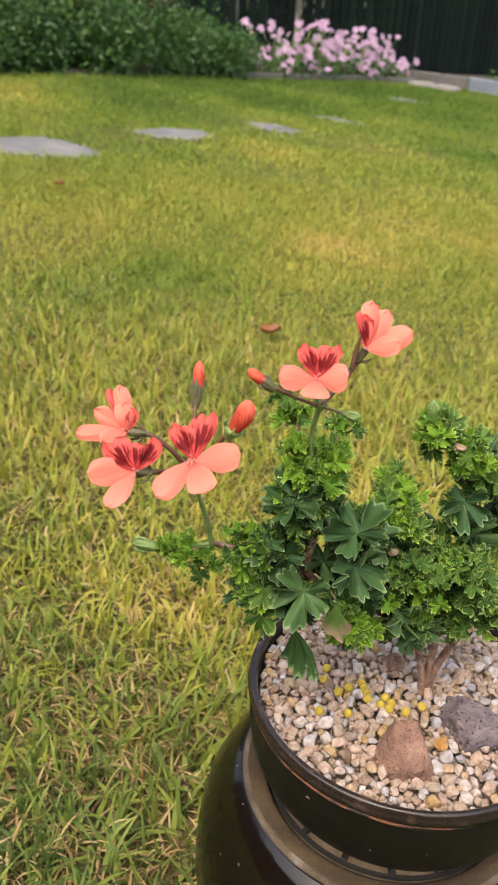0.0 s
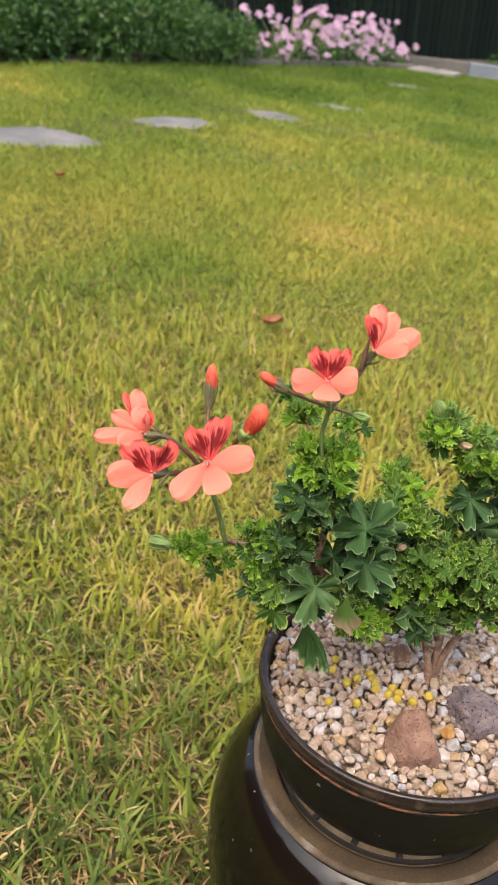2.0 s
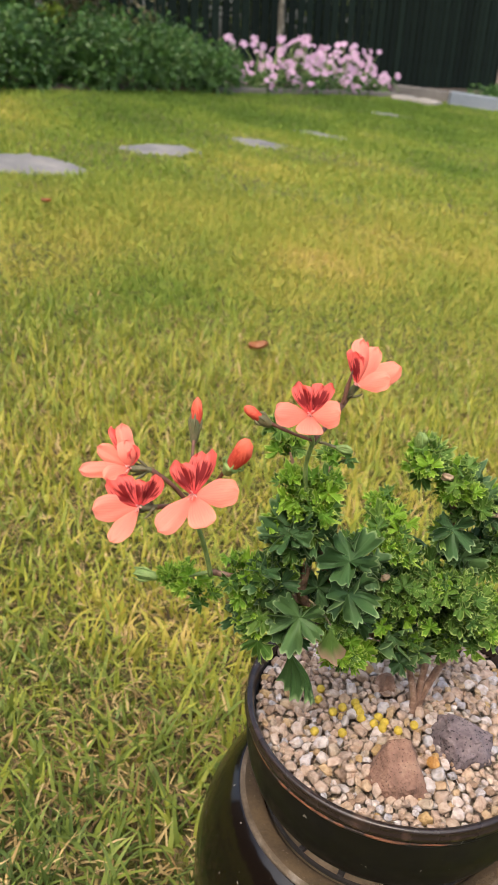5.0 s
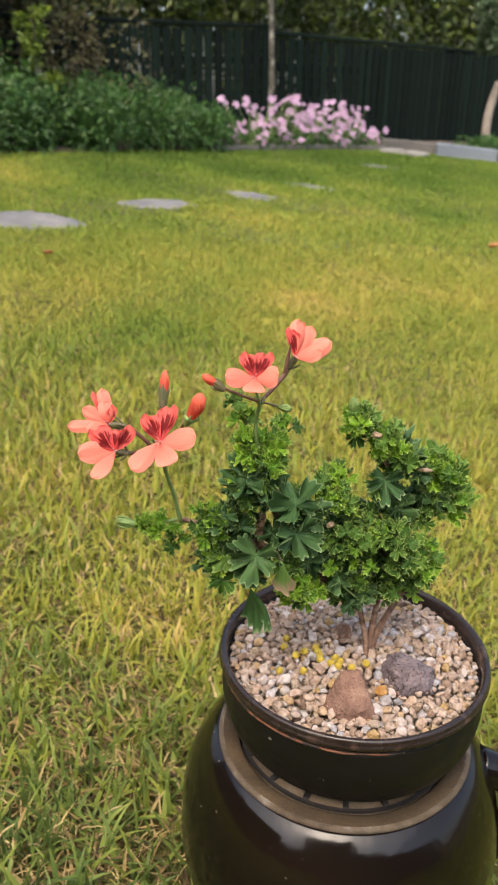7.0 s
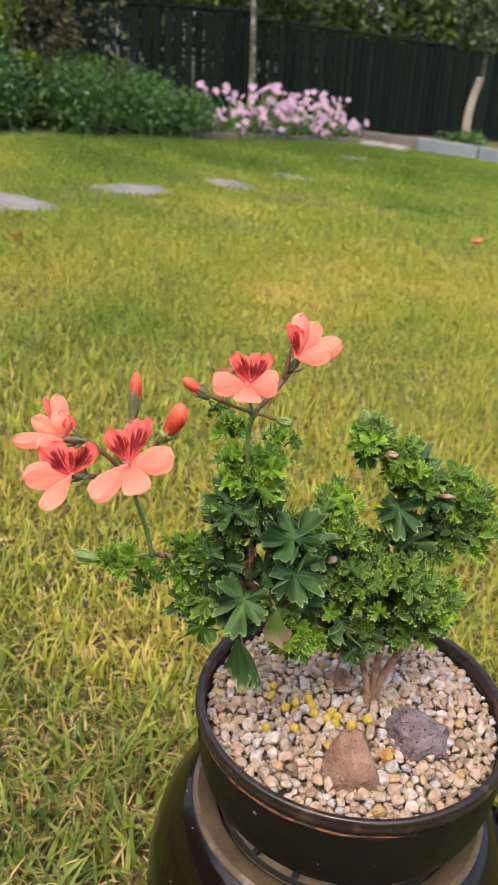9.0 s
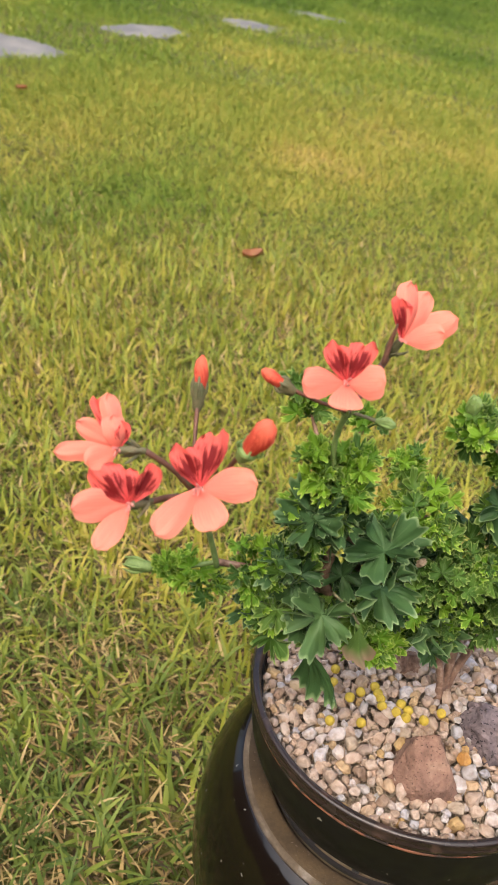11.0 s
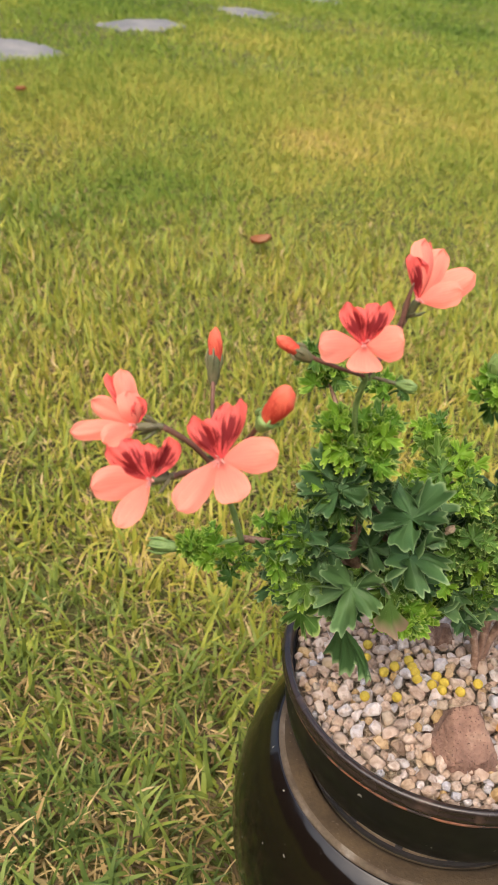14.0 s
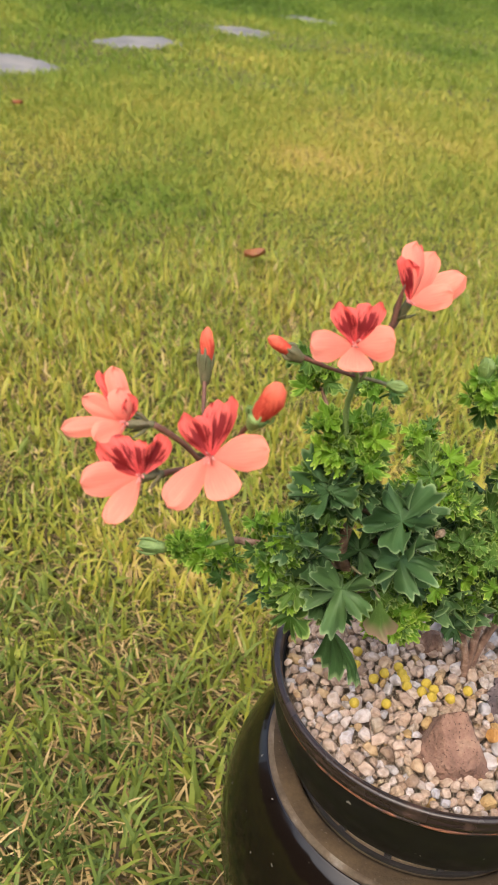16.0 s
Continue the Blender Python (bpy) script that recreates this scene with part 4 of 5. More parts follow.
def pebble_bm(rng):
    """A small chipped, angular stone about 1 across."""
    bm = bmesh.new()
    for k in range(17):
        d = Vector((rng.gauss(0, 1), rng.gauss(0, 1), rng.gauss(0, 1))).normalized()
        bm.verts.new(d * rng.uniform(0.45, 0.55))
    hull = bmesh.ops.convex_hull(bm, input=bm.verts)
    loose = list({g for g in hull["geom_interior"] + hull["geom_unused"] if isinstance(g, bmesh.types.BMVert)})
    bmesh.ops.delete(bm, geom=loose, context="VERTS")
    bmesh.ops.bevel(bm, geom=bm.edges[:], offset=0.062, segments=1, affect="EDGES", profile=0.6)
    sx, sy, sz = rng.uniform(0.9, 1.3), rng.uniform(0.75, 1.05), rng.uniform(0.62, 0.92)
    for v in bm.verts:
        v.co = Vector((v.co.x * sx, v.co.y * sy, v.co.z * sz)) * (1 + 0.05 * noise.noise(v.co * 6))
    return bm


def build_gravel():
    rng = random.Random(8)
    gravel = thing("gravel", "cream and buff gravel covering the soil in the pot", "gravel", (PX, PY, 0.32))
    verts, faces = lathe([(0.001, 0.336), (0.05, 0.333), (0.085, 0.329), (0.1075, 0.324), (0.1075, 0.318), (0.001, 0.318)], 64)
    put("bedding", mesh_of("bedding", [(x, y, z - 0.327) for x, y, z in verts], faces, GRIT), gravel, Matrix.Translation((0, 0, 0.0)))
    kinds = [mesh_from(pebble_bm(rng), "pebble", PEBBLE) for _ in range(18)]
    placed, cells = [], {}
    for tries in range(70000):
        a, r = rng.uniform(0, 6.2832), 0.1070 * math.sqrt(rng.random())
        x, y = PX + r * math.cos(a), PY + r * math.sin(a)
        big = max(0.0, 1 - tries / 30000)
        s = rng.uniform(0.0052, 0.0068 + 0.0052 * big)
        if r + s * 0.45 > 0.1085:
            continue
        ci, cj = int(x // 0.012), int(y // 0.012)
        close = [p for i in (-1, 0, 1) for j in (-1, 0, 1) for p in cells.get((ci + i, cj + j), ())]
        if all((x - u) ** 2 + (y - v) ** 2 > (0.76 * (s + t) / 2) ** 2 for u, v, t, _ in close):
            p = (x, y, s, rng.uniform(-0.0016, 0.0020))
            placed.append(p)
            cells.setdefault((ci, cj), []).append(p)
    placed.sort(key=lambda p: p[1])
    loose = []
    for i, (x, y, s, dz) in enumerate(placed):
        m = pose(x - PX, y - PY, mound(x, y) - 0.32 + dz, rng.uniform(-40, 40), rng.uniform(-40, 40), rng.uniform(0, 360)) @ Matrix.Scale(s * 1.15, 4)
        if i < 300:
            put("pebble", rng.choice(kinds), gravel, m)
        else:
            src = rng.choice(kinds)
            loose.append(([m @ v.co for v in src.vertices], [tuple(p.vertices) for p in src.polygons]))
    for k in range(550):
        a, r = rng.uniform(0, 6.2832), 0.104 * math.sqrt(rng.random())
        x, y = PX + r * math.cos(a), PY + r * math.sin(a)
        m = pose(x - PX, y - PY, mound(x, y) - 0.3228, rng.uniform(0, 90), rng.uniform(0, 90), rng.uniform(0, 360)) @ Matrix.Scale(rng.uniform(0.0045, 0.0075), 4)
        src = rng.choice(kinds)
        loose.append(([m @ v.co for v in src.vertices], [tuple(p.vertices) for p in src.polygons]))
    rest = put("loose_pebbles", mesh_of("loose_pebbles", *joined(loose), PEBBLES, False), gravel)
    tagged(rest, kind="stuff")


build_gravel()


def build_rock(name, at, size, turn, material, label, seed, cuts, pit=0.10, coarse=1.0):
    rng = random.Random(seed)
    bm = bmesh.new()
    bmesh.ops.create_icosphere(bm, subdivisions=5, radius=0.5)
    for n, d in cuts:
        n = Vector(n).normalized()
        for v in bm.verts:
            over = v.co.dot(n) - d
            if over > 0:
                v.co -= n * over
    off = Vector((rng.uniform(0, 40), 0, 0))
    for v in bm.verts:
        co = v.co.copy()
        rough = 0.10 * coarse * noise.noise(co * 4 + off) + 0.055 * coarse * noise.noise(co * 11 + off) + 0.03 * noise.noise(co * 25 + off)
        hole = noise.noise(co * 22 + off)
        v.co *= 1 + rough - (2.4 * pit * max(0.0, hole - 0.22))
    for v in bm.verts:
        v.co = Vector((v.co.x * size[0], v.co.y * size[1], v.co.z * size[2]))
    ob = part(name, bm, material, None)
    ob.matrix_basis = pose(*at, 0, 0, turn)
    tagged(ob, label, "rock", "rocks on the gravel")


build_rock("lava_rock", (-0.0135, -0.0700, 0.3450), (0.060, 0.060, 0.060), 0, LAVA_RED, "reddish brown porous wedge of lava rock on the gravel", 5,
           [((0.10, -0.57, 0.81), 0.150), ((-0.74, -0.36, 0.56), 0.195), ((-0.82, 0.43, 0.37), 0.205), ((-0.09, 0.825, 0.56), 0.205), ((0.92, 0.05, 0.38), 0.225),
            ((0, -0.995, 0.10), 0.338), ((-0.80, -0.60, 0), 0.348), ((0, 0, -1), 0.26), ((0.62, -0.55, 0.56), 0.27)], 0.09, 0.62)
build_rock("lava_rock", (0.0375, -0.0495, 0.3455), (0.050, 0.043, 0.041), -14, LAVA_GREY, "dark grey-purple porous lava rock resting on the gravel", 6,
           [((0, -0.8, 0.6), 0.32), ((-0.8, 0.1, 0.5), 0.36), ((0.9, -0.2, 0.3), 0.32), ((0.1, 0.1, 1), 0.25), ((0, 0, -1), 0.30), ((0.2, 0.9, 0.3), 0.30), ((-0.6, -0.7, 0.3), 0.33), ((0.6, -0.75, 0.3), 0.33), ((0.65, 0.1, 0.75), 0.28)], 0.12, 1.7)


build_rock("stone", (-0.0086, 0.004, 0.3440), (0.019, 0.017, 0.019), 20, BARK, "tan angular stone lying by the geranium's stems", 9,
           [((0, -0.8, 0.6), 0.34), ((-0.8, 0.1, 0.5), 0.34), ((0.9, -0.2, 0.3), 0.34), ((0, 0, -1), 0.30)], 0.05)


AMBER = surface("amber_pebble", [(0.3, (0.30, 0.13, 0.03)), (0.7, (0.50, 0.27, 0.07))], 150.0, 0.5, 700, 0.4, 0.0005)
build_rock("stone", (0.0130, -0.0680, 0.3425), (0.0095, 0.0085, 0.0085), 30, AMBER, "small amber-brown stone between the lava rocks", 15,
           [((0, -0.8, 0.6), 0.34), ((-0.8, 0.1, 0.5), 0.34), ((0.9, -0.2, 0.3), 0.34), ((0, 0, -1), 0.36)], 0.03)


def build_pellets():
    rng = random.Random(3)
    bm = bmesh.new()
    bmesh.ops.create_icosphere(bm, subdivisions=3, radius=0.0033)
    for v in bm.verts:
        v.co *= 1 + 0.06 * noise.noise(v.co * 400)
    me = mesh_from(bm, "fertiliser_pellet", PELLET)
    me.polygons.foreach_set("use_smooth", [True] * len(me.polygons))
    spots = [(-0.0677, -0.0394), (-0.0478, -0.0422), (-0.0456, -0.0201), (-0.0531, -0.0233), (-0.0356, -0.0160), (-0.0345, -0.0215), (-0.0333, -0.0257), (-0.0329, -0.0310),
             (-0.0203, -0.0301), (-0.0167, -0.0354), (-0.0245, -0.0362), (-0.0192, -0.0407), (-0.0077, -0.0423), (0.0050, -0.0359), (-0.060, 0.001), (-0.0625, -0.010)]
    for x, y in spots:
        ob = put("fertiliser_pellet", me, None, pose(x, y, mound(x, y) + 0.0032, rng.uniform(0, 90), 0, rng.uniform(0, 360)))
        tagged(ob, "round yellow fertiliser pellet on the gravel", "fertiliser pellet", "yellow pellets on the gravel")


build_pellets()


# ---- the geranium ----
plant = thing("geranium", "bushy scented geranium with salmon-red flowers growing in the pot", "potted plant", (0.002, 0.0, 0.338))
ORIGIN = Matrix.Translation((-0.002, 0.0, -0.338))


def world_part(name, vf, material, parent=None, label="", uvs=None):
    v, f = vf
    me = mesh_of(name, [Vector(p) - Vector((0.002, 0.0, 0.338)) for p in v], f, material, True, uvs)
    return put(name, me, parent or plant, None, label)


def build_wood():
    rng = random.Random(12)

    def limb(name, path, radii):
        world_part(name, tube(path, radii, 9, 0.10, rng), BARK)

    limb("trunk", [(0.0072, -0.019, 0.330), (0.0068, -0.018, 0.352), (0.002, -0.013, 0.374), (-0.004, -0.010, 0.398)], [0.0036, 0.0026, 0.0023, 0.0022])
    limb("trunk", [(0.0080, -0.018, 0.332), (0.0112, -0.014, 0.358), (0.016, -0.005, 0.388), (0.022, 0.002, 0.412)], [0.0036, 0.0027, 0.0025, 0.0025])
    limb("trunk", [(0.0084, -0.018, 0.334), (0.019, -0.010, 0.362), (0.0373, 0.0, 0.392), (0.042, 0.002, 0.412)], [0.0036, 0.0028, 0.0026, 0.0025])
    limb("branch", [(-0.004, -0.010, 0.396), (-0.035, -0.022, 0.418), (-0.070, -0.038, 0.446), (-0.0874, -0.048, 0.466), (-0.0861, -0.050, 0.4914)], [0.0036, 0.0036, 0.0034, 0.0033, 0.0031])
    limb("branch", [(-0.0880, -0.047, 0.470), (-0.0930, -0.042, 0.500), (-0.0925, -0.044, 0.525), (-0.0915, -0.048, 0.548)], [0.0028, 0.0025, 0.0022, 0.0018])
    limb("branch", [(-0.0640, -0.040, 0.468), (-0.0699, -0.045, 0.4783), (-0.0815, -0.050, 0.5001), (-0.0900, -0.050, 0.506)], [0.0019, 0.0019, 0.0017, 0.0014])
    limb("branch", [(-0.080, -0.052, 0.5045), (-0.072, -0.056, 0.502), (-0.0635, -0.060, 0.5015)], [0.0013, 0.0012, 0.0010])
    limb("branch", [(-0.072, -0.040, 0.450), (-0.100, -0.050, 0.470), (-0.128, -0.058, 0.486), (-0.146, -0.063, 0.494)], [0.003, 0.0025, 0.002, 0.0018])
    limb("branch", [(-0.004, -0.010, 0.394), (-0.012, -0.014, 0.425), (-0.022, -0.018, 0.462), (-0.030, -0.020, 0.494)], [0.003, 0.0028, 0.0024, 0.002])
    limb("branch", [(0.018, 0.0, 0.394), (0.004, 0.030, 0.420), (-0.010, 0.052, 0.442), (-0.016, 0.062, 0.458)], [0.003, 0.0025, 0.002, 0.0015])
    limb("branch", [(-0.0925, -0.044, 0.525), (-0.094, -0.018, 0.536), (-0.098, 0.0, 0.546)], [0.0016, 0.0013, 0.0010])
    limb("branch", [(-0.0925, -0.044, 0.525), (-0.080, -0.020, 0.536), (-0.068, -0.002, 0.541)], [0.0014, 0.0012, 0.0010])
    limb("branch", [(0.022, 0.002, 0.410), (0.028, 0.002, 0.440), (0.0284, 0.0, 0.4786), (0.0177, -0.002, 0.4957), (0.010, -0.010, 0.522), (-0.012, -0.018, 0.552)], [0.0032, 0.0034, 0.0033, 0.0028, 0.0024, 0.0018])
    limb("branch", [(0.0284, 0.0, 0.474), (0.042, 0.000, 0.488), (0.058, 0.000, 0.500)], [0.0028, 0.0024, 0.002])
    limb("branch", [(0.018, -0.002, 0.394), (0.020, -0.012, 0.415), (0.014, -0.022, 0.446)], [0.0028, 0.0026, 0.0022])
    limb("branch", [(0.042, 0.002, 0.408), (0.048, -0.004, 0.424), (0.044, -0.012, 0.444)], [0.0028, 0.0024, 0.002])
    world_part("cut_end", tube([(-0.0861, -0.050, 0.4905), (-0.0861, -0.0502, 0.4920)], [0.0030, 0.0026], 10), WITHERED, None, "pale cut end of a pruned branch")
    world_part("leaf_stalk", tube([(-0.0846, -0.065, 0.477), (-0.077, -0.072, 0.474), (-0.0713, -0.078, 0.4680)], [0.0008, 0.0007, 0.0007], 7), SEPAL)


build_wood()


def leaf_mesh(name, material, rng, size, stalk, lobes, depth, ruffle, teeth=3, spread=0, bite=0.14, slim=1.0):
    """A lobed leaf with round-toothed, crisped margins: the stalk rises from the origin along z, the blade spreads at its end facing +z."""
    cols, rings = 20 * lobes, 4
    span = radians(spread or rng.uniform(146, 168))
    verts, uvs, faces = [], [], []
    ph, jit = rng.uniform(0, 6), [rng.uniform(0.74, 1.10) for _ in range(lobes + 1)]
    cleft = rng.uniform(0.24, 0.36) * slim if lobes > 2 else 0.5
    seed = Vector((rng.uniform(0, 90), rng.uniform(0, 90), 0))
    for j in range(rings + 1):
        v = (j / rings) ** 0.8
        for i in range(cols + 1):
            u = i / cols
            a = -span + 2 * span * u
            s = 2 * ((u * lobes) % 1.0) - 1
            notch = min(1.0, (1 - abs(s)) / cleft) ** 0.75
            tooth = 1 - 2 * abs(((s * teeth / 2 + 0.5) % 1.0) - 0.5)
            lobe = jit[min(lobes - 1, int(u * lobes))] * (1.02 - 0.13 * s * s + bite * (math.sin(tooth * math.pi / 2) - 0.6))
            edge = (1 - depth) + (lobe - (1 - depth)) * notch
            r = size * v * (1 + (edge - 1) * v ** 0.9) * (0.88 + 0.12 * math.cos(a))
            x, y = r * math.sin(a), r * math.cos(a)
            wave = ruffle * size * v * (math.sin(2 * math.pi * (lobes * 0.5) * u + ph) + 2.2 * noise.noise(Vector((x, y, 0)) * (1.5 / size) + seed))
            wave += 0.80 * ruffle * size * v ** 3 * math.sin(2 * math.pi * lobes * 1.5 * u + ph * 2)
            crimp = (0.06 + 0.35 * ruffle) * size * (tooth - 0.5) * max(0.0, v - 0.4) * 1.8
            fold = 0.07 * size * (abs(s) - 0.5) * v
            curl = (0.10 + 0.7 * ruffle) * size * max(0.0, v - 0.70) ** 1.3 * 3
            r *= 1 - 0.30 * ruffle * max(0.0, v - 0.70)
            verts.append(Vector((r * math.sin(a), r * math.cos(a), stalk + wave + crimp - fold + curl + 0.10 * size * v * v)))
            uvs.append((u, v))
    for j in range(rings):
        for i in range(cols):
            k = j * (cols + 1) + i
            faces.append((k, k + 1, k + cols + 2, k + cols + 1))
    sv, sf = tube([(0, 0, 0), (0, -0.1 * stalk, stalk * 0.5), (0, 0, stalk * 0.99)], [0.0008 + size * 0.018, 0.0006 + size * 0.014, 0.0005 + size * 0.012], 5)
    o = len(verts)
    verts += sv
    uvs += [(0.1, 0.2)] * len(sv)
    faces += [tuple(i + o for i in f) for f in sf]
    return mesh_of(name, verts, faces, material, True, uvs)


def build_leaves():
    rng = random.Random(17)
    small = [leaf_mesh("leaf", LEAF_LIGHT, rng, 0.0071 * rng.uniform(0.75, 1.25), 0.008, 5, 0.64, 0.25, 3, 0, 0.25) for _ in range(8)]
    mid = [leaf_mesh("leaf", LEAF_MID, rng, 0.0086 * rng.uniform(0.75, 1.25), 0.010, 5, 0.68, 0.20, 3, 0, 0.24, 1.1) for _ in range(8)]
    dark = [leaf_mesh("leaf", LEAF_DARK, rng, 0.0136 * rng.uniform(0.9, 1.1), 0.016, 5, 0.78, 0.24, 4, 0, 0.20, 1.3) for _ in range(6)]
    faded = leaf_mesh("leaf", LEAF_FADED, rng, 0.0260, 0.003, 1, 0.35, 0.16, 3, 23, 0.10)
    hanging = leaf_mesh("leaf", LEAF_DARK, rng, 0.034, 0.003, 2, 0.25, 0.06, 4, 36, 0.08)
    # gaps cut through the leaves along the camera's line of sight (slant): a point of the gap, its free radius
    sight_gaps = [(Vector((-0.0787, -0.050, 0.4870)), 0.010), (Vector((-0.0107, -0.020, 0.4953)), 0.011), (Vector((-0.0092, -0.020, 0.5285)), 0.011)]
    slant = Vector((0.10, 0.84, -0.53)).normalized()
    # the side towards the camera, which the leaves are turned to face
    view_side = Vector((-0.05, -0.78, 0.62))

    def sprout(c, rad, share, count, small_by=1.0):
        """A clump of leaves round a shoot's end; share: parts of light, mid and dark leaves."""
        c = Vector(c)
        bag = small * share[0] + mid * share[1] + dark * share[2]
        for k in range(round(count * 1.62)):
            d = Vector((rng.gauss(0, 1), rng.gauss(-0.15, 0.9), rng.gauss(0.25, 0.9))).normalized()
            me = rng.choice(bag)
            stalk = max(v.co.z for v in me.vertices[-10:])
            facing = (d * 0.60 + view_side * rng.uniform(0.25, 0.95) + Vector((0, 0, 0.25))).normalized()
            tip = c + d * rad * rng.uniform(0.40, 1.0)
            if any(((tip - g) - slant * (tip - g).dot(slant)).length < free for g, free in sight_gaps):
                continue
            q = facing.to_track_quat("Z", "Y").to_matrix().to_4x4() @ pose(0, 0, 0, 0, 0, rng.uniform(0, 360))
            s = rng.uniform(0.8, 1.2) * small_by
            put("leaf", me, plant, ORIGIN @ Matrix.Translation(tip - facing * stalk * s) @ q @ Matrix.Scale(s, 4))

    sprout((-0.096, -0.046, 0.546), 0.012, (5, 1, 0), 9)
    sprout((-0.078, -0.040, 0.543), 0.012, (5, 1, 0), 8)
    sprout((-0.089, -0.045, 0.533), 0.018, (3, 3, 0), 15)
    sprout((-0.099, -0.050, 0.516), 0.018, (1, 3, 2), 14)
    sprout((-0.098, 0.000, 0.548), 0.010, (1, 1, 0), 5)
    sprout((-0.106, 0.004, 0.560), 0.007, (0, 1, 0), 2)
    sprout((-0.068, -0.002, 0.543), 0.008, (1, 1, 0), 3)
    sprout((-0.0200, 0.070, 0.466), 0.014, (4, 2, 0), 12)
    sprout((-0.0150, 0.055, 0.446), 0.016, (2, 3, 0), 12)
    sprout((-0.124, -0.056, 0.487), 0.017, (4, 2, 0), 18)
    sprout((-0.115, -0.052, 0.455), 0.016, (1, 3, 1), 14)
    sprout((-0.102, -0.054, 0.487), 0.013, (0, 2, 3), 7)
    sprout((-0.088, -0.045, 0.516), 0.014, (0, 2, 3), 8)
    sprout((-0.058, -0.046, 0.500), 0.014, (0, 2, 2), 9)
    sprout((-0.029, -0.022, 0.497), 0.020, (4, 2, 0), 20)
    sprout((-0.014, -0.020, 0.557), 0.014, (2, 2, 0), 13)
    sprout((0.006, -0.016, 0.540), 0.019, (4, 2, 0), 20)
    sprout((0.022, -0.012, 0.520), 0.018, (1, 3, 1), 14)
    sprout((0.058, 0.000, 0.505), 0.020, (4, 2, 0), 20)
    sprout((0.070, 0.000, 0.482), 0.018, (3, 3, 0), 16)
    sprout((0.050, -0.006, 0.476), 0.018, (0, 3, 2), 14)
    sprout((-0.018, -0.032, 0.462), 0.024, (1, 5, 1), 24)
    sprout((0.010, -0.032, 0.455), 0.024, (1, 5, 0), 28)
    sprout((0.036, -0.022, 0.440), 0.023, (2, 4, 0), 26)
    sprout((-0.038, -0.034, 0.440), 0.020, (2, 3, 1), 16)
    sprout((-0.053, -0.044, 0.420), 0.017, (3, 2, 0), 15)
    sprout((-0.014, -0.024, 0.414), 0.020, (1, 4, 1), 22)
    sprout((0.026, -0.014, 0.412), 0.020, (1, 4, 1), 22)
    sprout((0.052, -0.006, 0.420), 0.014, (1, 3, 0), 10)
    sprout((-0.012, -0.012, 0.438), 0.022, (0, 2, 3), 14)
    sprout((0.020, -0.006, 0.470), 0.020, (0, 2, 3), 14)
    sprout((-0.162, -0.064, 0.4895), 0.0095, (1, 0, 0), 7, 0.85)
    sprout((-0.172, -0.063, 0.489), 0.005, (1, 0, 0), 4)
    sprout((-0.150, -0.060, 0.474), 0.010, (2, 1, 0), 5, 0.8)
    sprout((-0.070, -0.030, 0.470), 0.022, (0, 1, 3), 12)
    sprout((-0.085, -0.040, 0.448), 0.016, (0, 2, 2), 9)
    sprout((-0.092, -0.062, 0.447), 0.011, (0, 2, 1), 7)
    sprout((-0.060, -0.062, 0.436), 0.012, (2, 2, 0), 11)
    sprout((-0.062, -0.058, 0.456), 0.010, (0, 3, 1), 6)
    # the large old leaves that stand out singly: blade centre, facing, spin, size, and kind
    big = [
        ((-0.0625, -0.066, 0.5075), (0.15, -0.75, 0.60), 20, 1.50, dark[0]), ((-0.0620, -0.071, 0.4870), (0.10, -0.92, 0.30), 190, 1.45, dark[1]),
        ((-0.0905, -0.074, 0.4700), (-0.10, -0.85, 0.45), 170, 1.50, dark[2]), ((-0.0990, -0.062, 0.5225), (-0.15, -0.55, 0.80), 30, 1.30, dark[3]),
        ((-0.1120, -0.064, 0.4980), (-0.40, -0.80, 0.50), 150, 1.05, dark[4]), ((-0.1060, -0.062, 0.4800), (-0.45, -0.80, 0.30), 220, 1.10, dark[5]),
        ((-0.1130, -0.066, 0.4640), (-0.40, -0.85, 0.35), 160, 1.70, mid[1]), ((-0.1150, -0.066, 0.4440), (-0.30, -0.90, 0.25), 190, 1.35, mid[4]),
        ((-0.0713, -0.080, 0.4674), (0.55, -0.80, 0.05), 180, 0.76, faded), ((-0.0945, -0.072, 0.4410), (-0.62, -0.72, -0.25), 200, 1.02, hanging),
        ((0.0080, -0.028, 0.5104), (-0.10, -0.85, 0.35), 175, 1.15, dark[3]), ((0.0030, -0.026, 0.5060), (-0.45, -0.80, 0.20), 150, 1.35, mid[2]),
    ]
    for c, n, spin, s, me in big:
        s *= 1.1
        stalk = max(v.co.z for v in me.vertices[-10:])
        n = Vector(n).normalized()
        q = n.to_track_quat("Z", "Y").to_matrix().to_4x4() @ pose(0, 0, 0, 0, 0, spin)
        put("leaf", me, plant, ORIGIN @ Matrix.Translation(Vector(c) - n * stalk * s) @ q @ Matrix.Scale(s, 4), "faded green leaf with a pinkish edge" if me is faded else "")


build_leaves()


